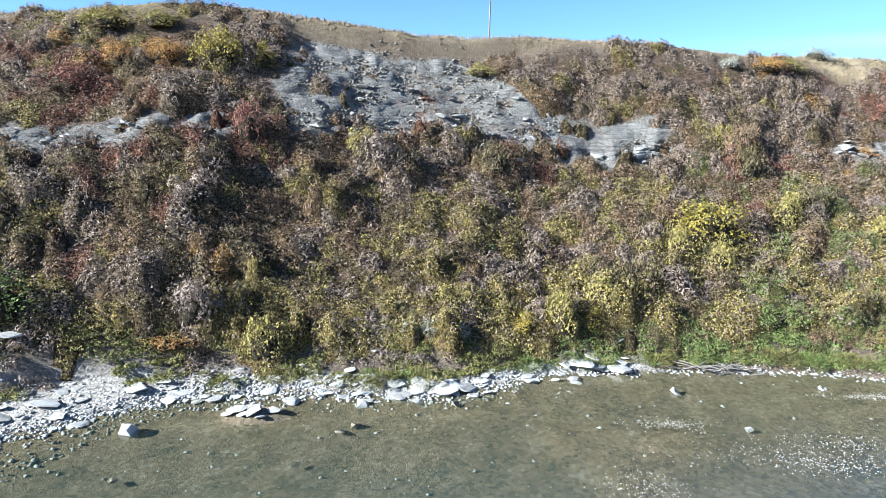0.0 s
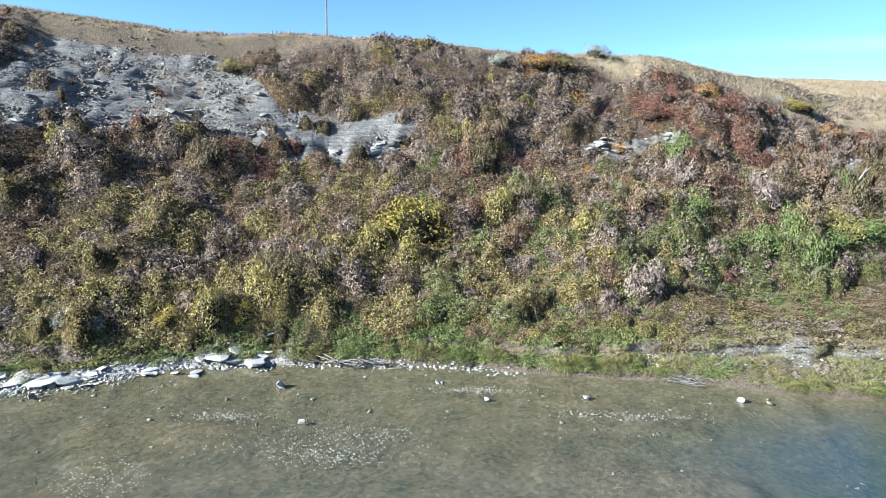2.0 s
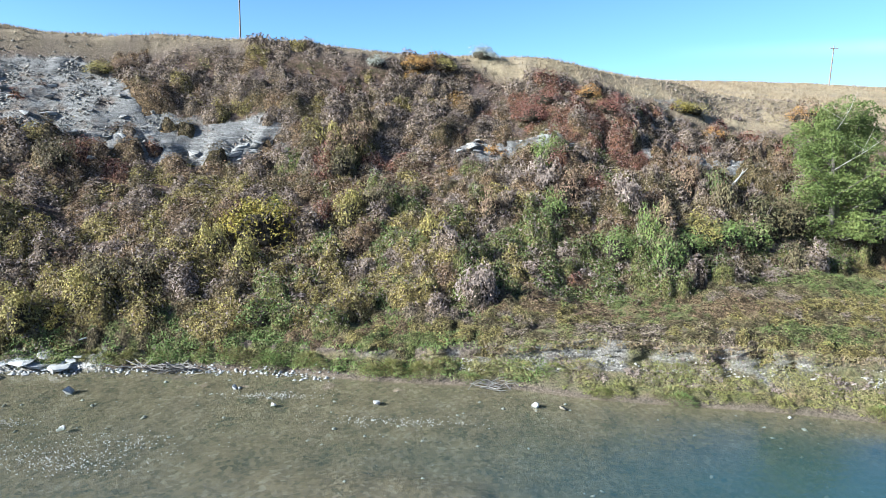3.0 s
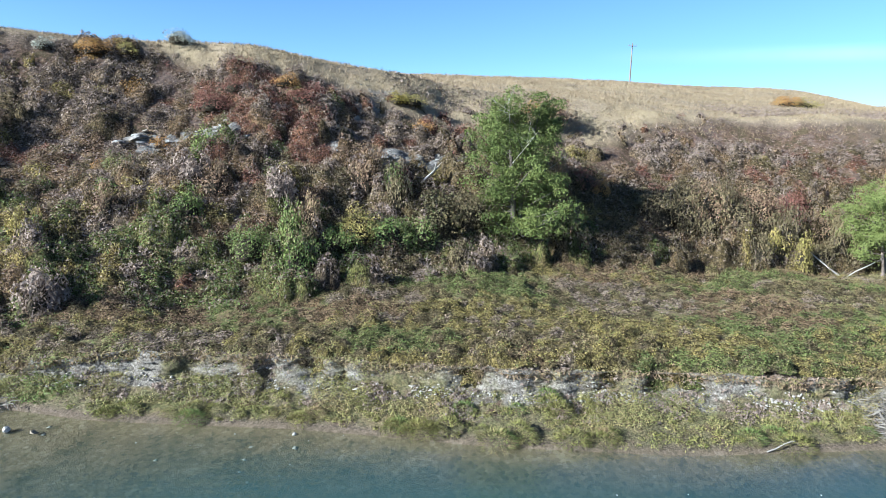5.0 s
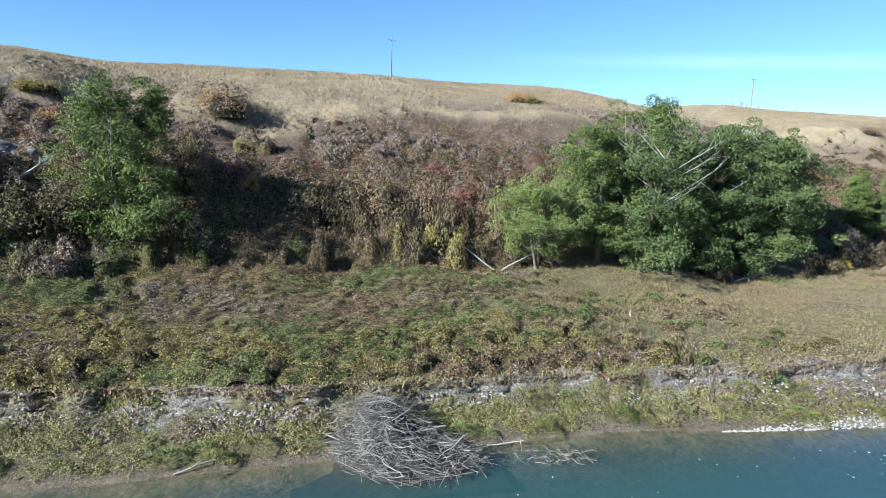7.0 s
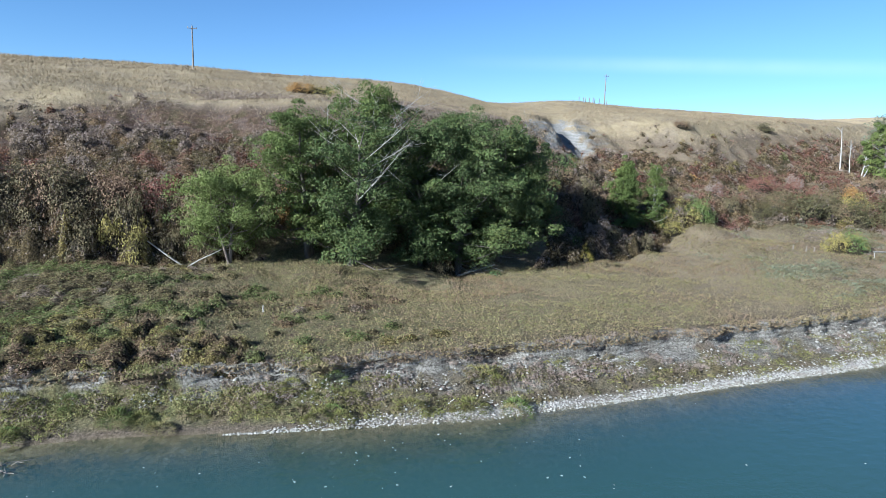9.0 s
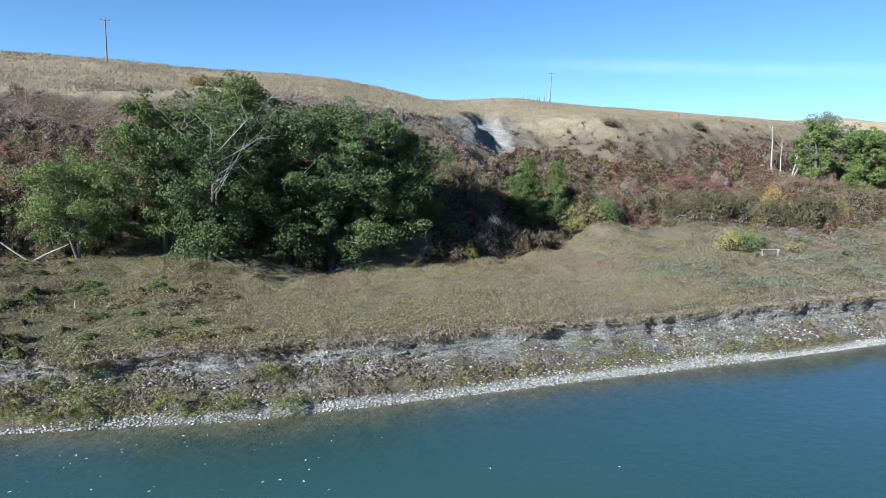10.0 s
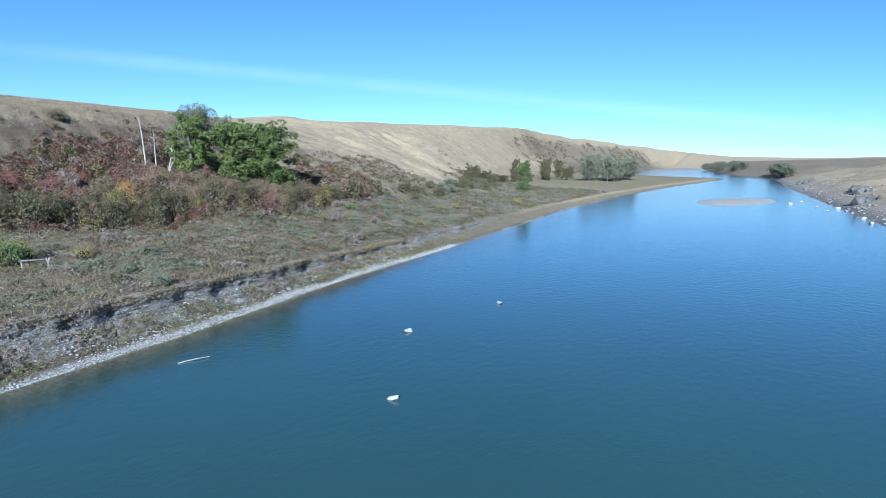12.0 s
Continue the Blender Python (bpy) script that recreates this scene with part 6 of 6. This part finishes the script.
# lush herbs over the low bank downstream
c = ground_points(2600, 2, 46, lambda x: shore(x) + 0.5, lambda x: foot_y(x) + 0.5, gen, lambda x, y: step(0.3, 0.5, grain(x, y, 1.6, 68)) * step(0, 14, x))
p, way = clumps(c, gen.uniform(0.25, 0.6, len(c)), 32, gen, 0.7)
stuff("bank_greens", soup(p, 0.085, 0.3, 1.3, gen, way), LEAF["green"], "lush green herbs over the low bank", "herbs")
# leafy growth that spills over the cut bank along the herb terrace
c = ground_points(4200, 40, 116, lambda x: shore(x) + 0.4 * lip_off(x), lambda x: shore(x) + lip_off(x) + 0.7, gen, lambda x, y: step(0.34, 0.56, grain(x, y, 1.9, 80)))
p, way = clumps(c, gen.uniform(0.2, 0.55, len(c)), 34, gen, 0.75)
stuff("bank_greens", soup(p, 0.056, 0.3, 1.5, gen, way), LEAF["forb"], "green and russet herbs spilling over the cut bank", "herbs")
c = ground_points(1700, 108, 235, lambda x: shore(x) + 0.9, lambda x: shore(x) + 0.9 * lip_off(x), gen, lambda x, y: step(0.36, 0.58, grain(x, y, 1.7, 81)))
p, way = clumps(c, gen.uniform(0.15, 0.4, len(c)), 24, gen, 0.6)
stuff("bank_weeds", soup(p, 0.08, 0.3, 1.9, gen, way), LEAF["umber"], "brown weeds on the slumped bank", "weeds")
# sedge and dry weeds between the rubble and the foot of the first slope
c = ground_points(1500, -32, 6, lambda x: shore(x) + 0.7 * lip_off(x), lambda x: foot_y(x) + 0.8, gen, lambda x, y: step(0.32, 0.55, grain(x, y, 2.2, 75)))
p, way = clumps(c, gen.uniform(0.25, 0.6, len(c)), 46, gen, 0.6)
stuff("shore_sedge", soup(p, 0.075, 0.3, 1.9, gen, way), LEAF["sedge"], "yellow-green sedge above the shale rubble", "sedge")
c = ground_points(1100, -32, 12, lambda x: foot_y(x) - 1.8, lambda x: foot_y(x) + 2.4, gen, lambda x, y: step(0.4, 0.6, grain(x, y, 2.4, 76)))
p, way = clumps(c, gen.uniform(0.3, 0.7, len(c)), 44, gen, 0.8)
stuff("shore_weeds", soup(p, 0.08, 0.3, 2.2, gen, way), LEAF["brush"], "grey-brown dry weeds at the foot of the slope", "weeds")
# pale grey-green sage on the dry terrace
c = ground_points(900, 160, 192, lambda x: lip(x) + 3.5, lambda x: lip(x) + 14, gen, lambda x, y: step(0.4, 0.62, grain(x * 0.5, y, 3, 77)))
p, way = clumps(c, gen.uniform(0.25, 0.55, len(c)), 36, gen, 0.8)
stuff("sage_patch", soup(p, 0.1, 0.3, 1.6, gen, way), LEAF["grey"], "pale grey-green sage on the dry terrace", "sagebrush")
# brush on the far hillsides
n = 5000
x = np.concatenate([gen.uniform(258, 430, n // 2), np.geomspace(700, 2000, n // 2) * gen.uniform(0.97, 1.03, n // 2)])
u0 = np.where(x < 500, 0.55 * gen.uniform(size=n) ** 1.7, gen.uniform(size=n) * 0.85)
y = np.where(u0 < 0.5, foot_y(x) + 2 * u0 * (mid_y(x) - foot_y(x)), mid_y(x) + (2 * u0 - 1) * (crest_y(x) - mid_y(x)))
keep = gen.uniform(size=n) < step(0.4, 0.58, grain(x * 0.5, y, 16, 78))
c = np.stack([x, y, height(x, y)], 1)[keep]
p, way = clumps(c, (0.9 + 0.0008 * (c[:, 0] - 250)) * gen.uniform(0.6, 1.5, len(c)), 26, gen, 0.7)
size = 0.3 + 0.0006 * (p[:, 0] - 250)
for j, (kind, label) in enumerate((("umber", "olive-brown brush on the far hillside"), ("brush", "grey-brown brush on the far hillside"), ("thorn", "dark brush in the hollows of the far hillside"))):
    m = (np.arange(len(p)) // 26) % 3 == j
    stuff("far_brush", soup(p[m], size[m], 0.3, 1.3, gen, way[m]), LEAF[kind], label, "brush")
# flecks of foam adrift on the river
n = 620
x, y = gen.uniform(62, 142, n), gen.uniform(6, 27.5, n)
keep = gen.uniform(size=n) < step(0.4, 0.62, grain(x, y, 6, 79))
c = np.stack([x[keep], y[keep], np.full(keep.sum(), 0.012)], 1)
v = soup(c, gen.uniform(0.03, 0.09, len(c)), 40.0, 1.4, gen)
v[:, 2] = 0.012
stuff("foam_flecks", v, FOAM, "small white flecks of foam adrift on the river", "foam")
# crumbling clods of pale earth on the cut bank
n = 12000
x = gen.uniform(38, 235, n)
edge = knots(x)[0]
y = edge[6] - 0.15 - (edge[6] - edge[5] + 0.75 + 1.1 * step(106, 122, x)) * gen.uniform(size=n) ** 1.3
keep = gen.uniform(size=n) < 0.25 + 0.75 * step(0.35, 0.6, grain(x, y, 2.6, 69))
stones_soup(np.stack([x[keep], y[keep]], 1), 0.06 + 0.3 * gen.uniform(size=keep.sum()) ** 2, 0.02, gen, "earth_clods", "crumbling clods of pale grey earth on the cut bank", CLOD)
# turf that hangs over the lip of the cut bank
x = gen.uniform(40, 230, 36000)
kk = knots(x)[0][6]
c = np.stack([x, kk - gen.uniform(-0.5, 0.4, len(x)), lip_z(x) - gen.uniform(-0.12, 0.4, len(x))], 1)
stuff("hanging_turf", soup(c, 0.075, 0.1, 3.0, gen), LEAF["meadow"], "brown turf fringe hanging over the cut bank", "turf")
# dry grass over the crest and the open hillside
c = ground_points(250000, -60, 250, lambda x: mid_y(x) + 1, lambda x: crest_y(x) + 14 + 30 * step(50, 70, x), gen,
                  lambda x, y: np.maximum(step(0.95 - 0.14 * step(36, 48, x), 1.02 - 0.14 * step(36, 48, x), slope_at(x, y)), step(52, 68, x) * step(0.6 + 0.16 * step(92, 104, x) + 0.2 * step(84, 96, x) * step(165, 150, x), 0.78 + 0.16 * step(92, 104, x) + 0.2 * step(84, 96, x) * step(165, 150, x), slope_at(x, y))) * (0.4 + 0.6 * step(0.3, 0.6, grain(x, y, 3, 68))) * (1 - gully(x, y)))
stuff("hill_grass", blades(c, 0.32, 0.04, 0.55, gen), LEAF["straw"], "dry golden grass on the crest of the hill", "grass")

# low brown brush that thins out over the crest
c = ground_points(60000, 62, 150, lambda x: mid_y(x) + 0.6 * (crest_y(x) - mid_y(x)), lambda x: crest_y(x) + 16, gen,
                  lambda x, y: step(0.42, 0.62, grain(x * 0.5, y, 5, 83)) * (0.35 + 0.65 * step(84, 98, x)) * step(crest_y(x) + 16, crest_y(x) + 3, y))
stuff("hill_brush", soup(c + (0, 0, 0.14), 0.15, 0.4, 1.7, gen), LEAF["brush"], "low grey-brown brush on the crest of the hill", "brush")

# sedge tufts along the water and sods at the lip of the bank
def tuft(seed, kind, label):
    gen = np.random.default_rng(seed)
    ob = thing("grass_tuft", label, "grass tuft", "grass tufts on the bank")
    n = 560
    turn, rad = gen.uniform(0, 6.3, n), gen.uniform(0, 1, n) ** 0.5
    c = np.stack([np.cos(turn) * rad * 0.8, np.sin(turn) * rad * 0.8, 0.62 * (1 - rad ** 2) - 0.08], 1)
    v = blades(c, 0.26, 0.02, 0.3, gen).reshape(-1, 3, 3)
    v[:, 2] += np.stack([np.cos(turn) * rad * 0.3, np.sin(turn) * rad * 0.3, -0.22 * rad], 1)
    part("tuft_body", tris("tuft_body", v.reshape(-1, 3), LEAF[kind]), ob)
    return ob


tufts = [tuft(91, "sedge", "rounded green-yellow sedge tuft on the muddy shore"), tuft(92, "sedge", "rounded green-yellow sedge tuft on the muddy shore"),
         tuft(93, "forb", "leafy green tuft on the slumped bank"), tuft(94, "green", "bright green leafy tuft on the slumped bank")]
gen = np.random.default_rng(95)
for j in range(150):
    x = gen.uniform(-15, 22) if j % 5 == 0 else gen.uniform(22, 128)
    y = shore(x) + (gen.uniform(0.3, 1.3) if j % 3 else gen.uniform(0.5, 0.9) * lip_off(x))
    r = gen.uniform(0.45, 1.15)
    m = Matrix.Translation((x, float(y), ground_z(x, y))) @ Matrix.Rotation(j, 4, "Z")
    ob = tufts[j % 4] if j < 4 else copy_thing(tufts[j % 4], m)
    ob.matrix_basis = m @ Matrix.Diagonal((r * 1.2, r, r, 1))
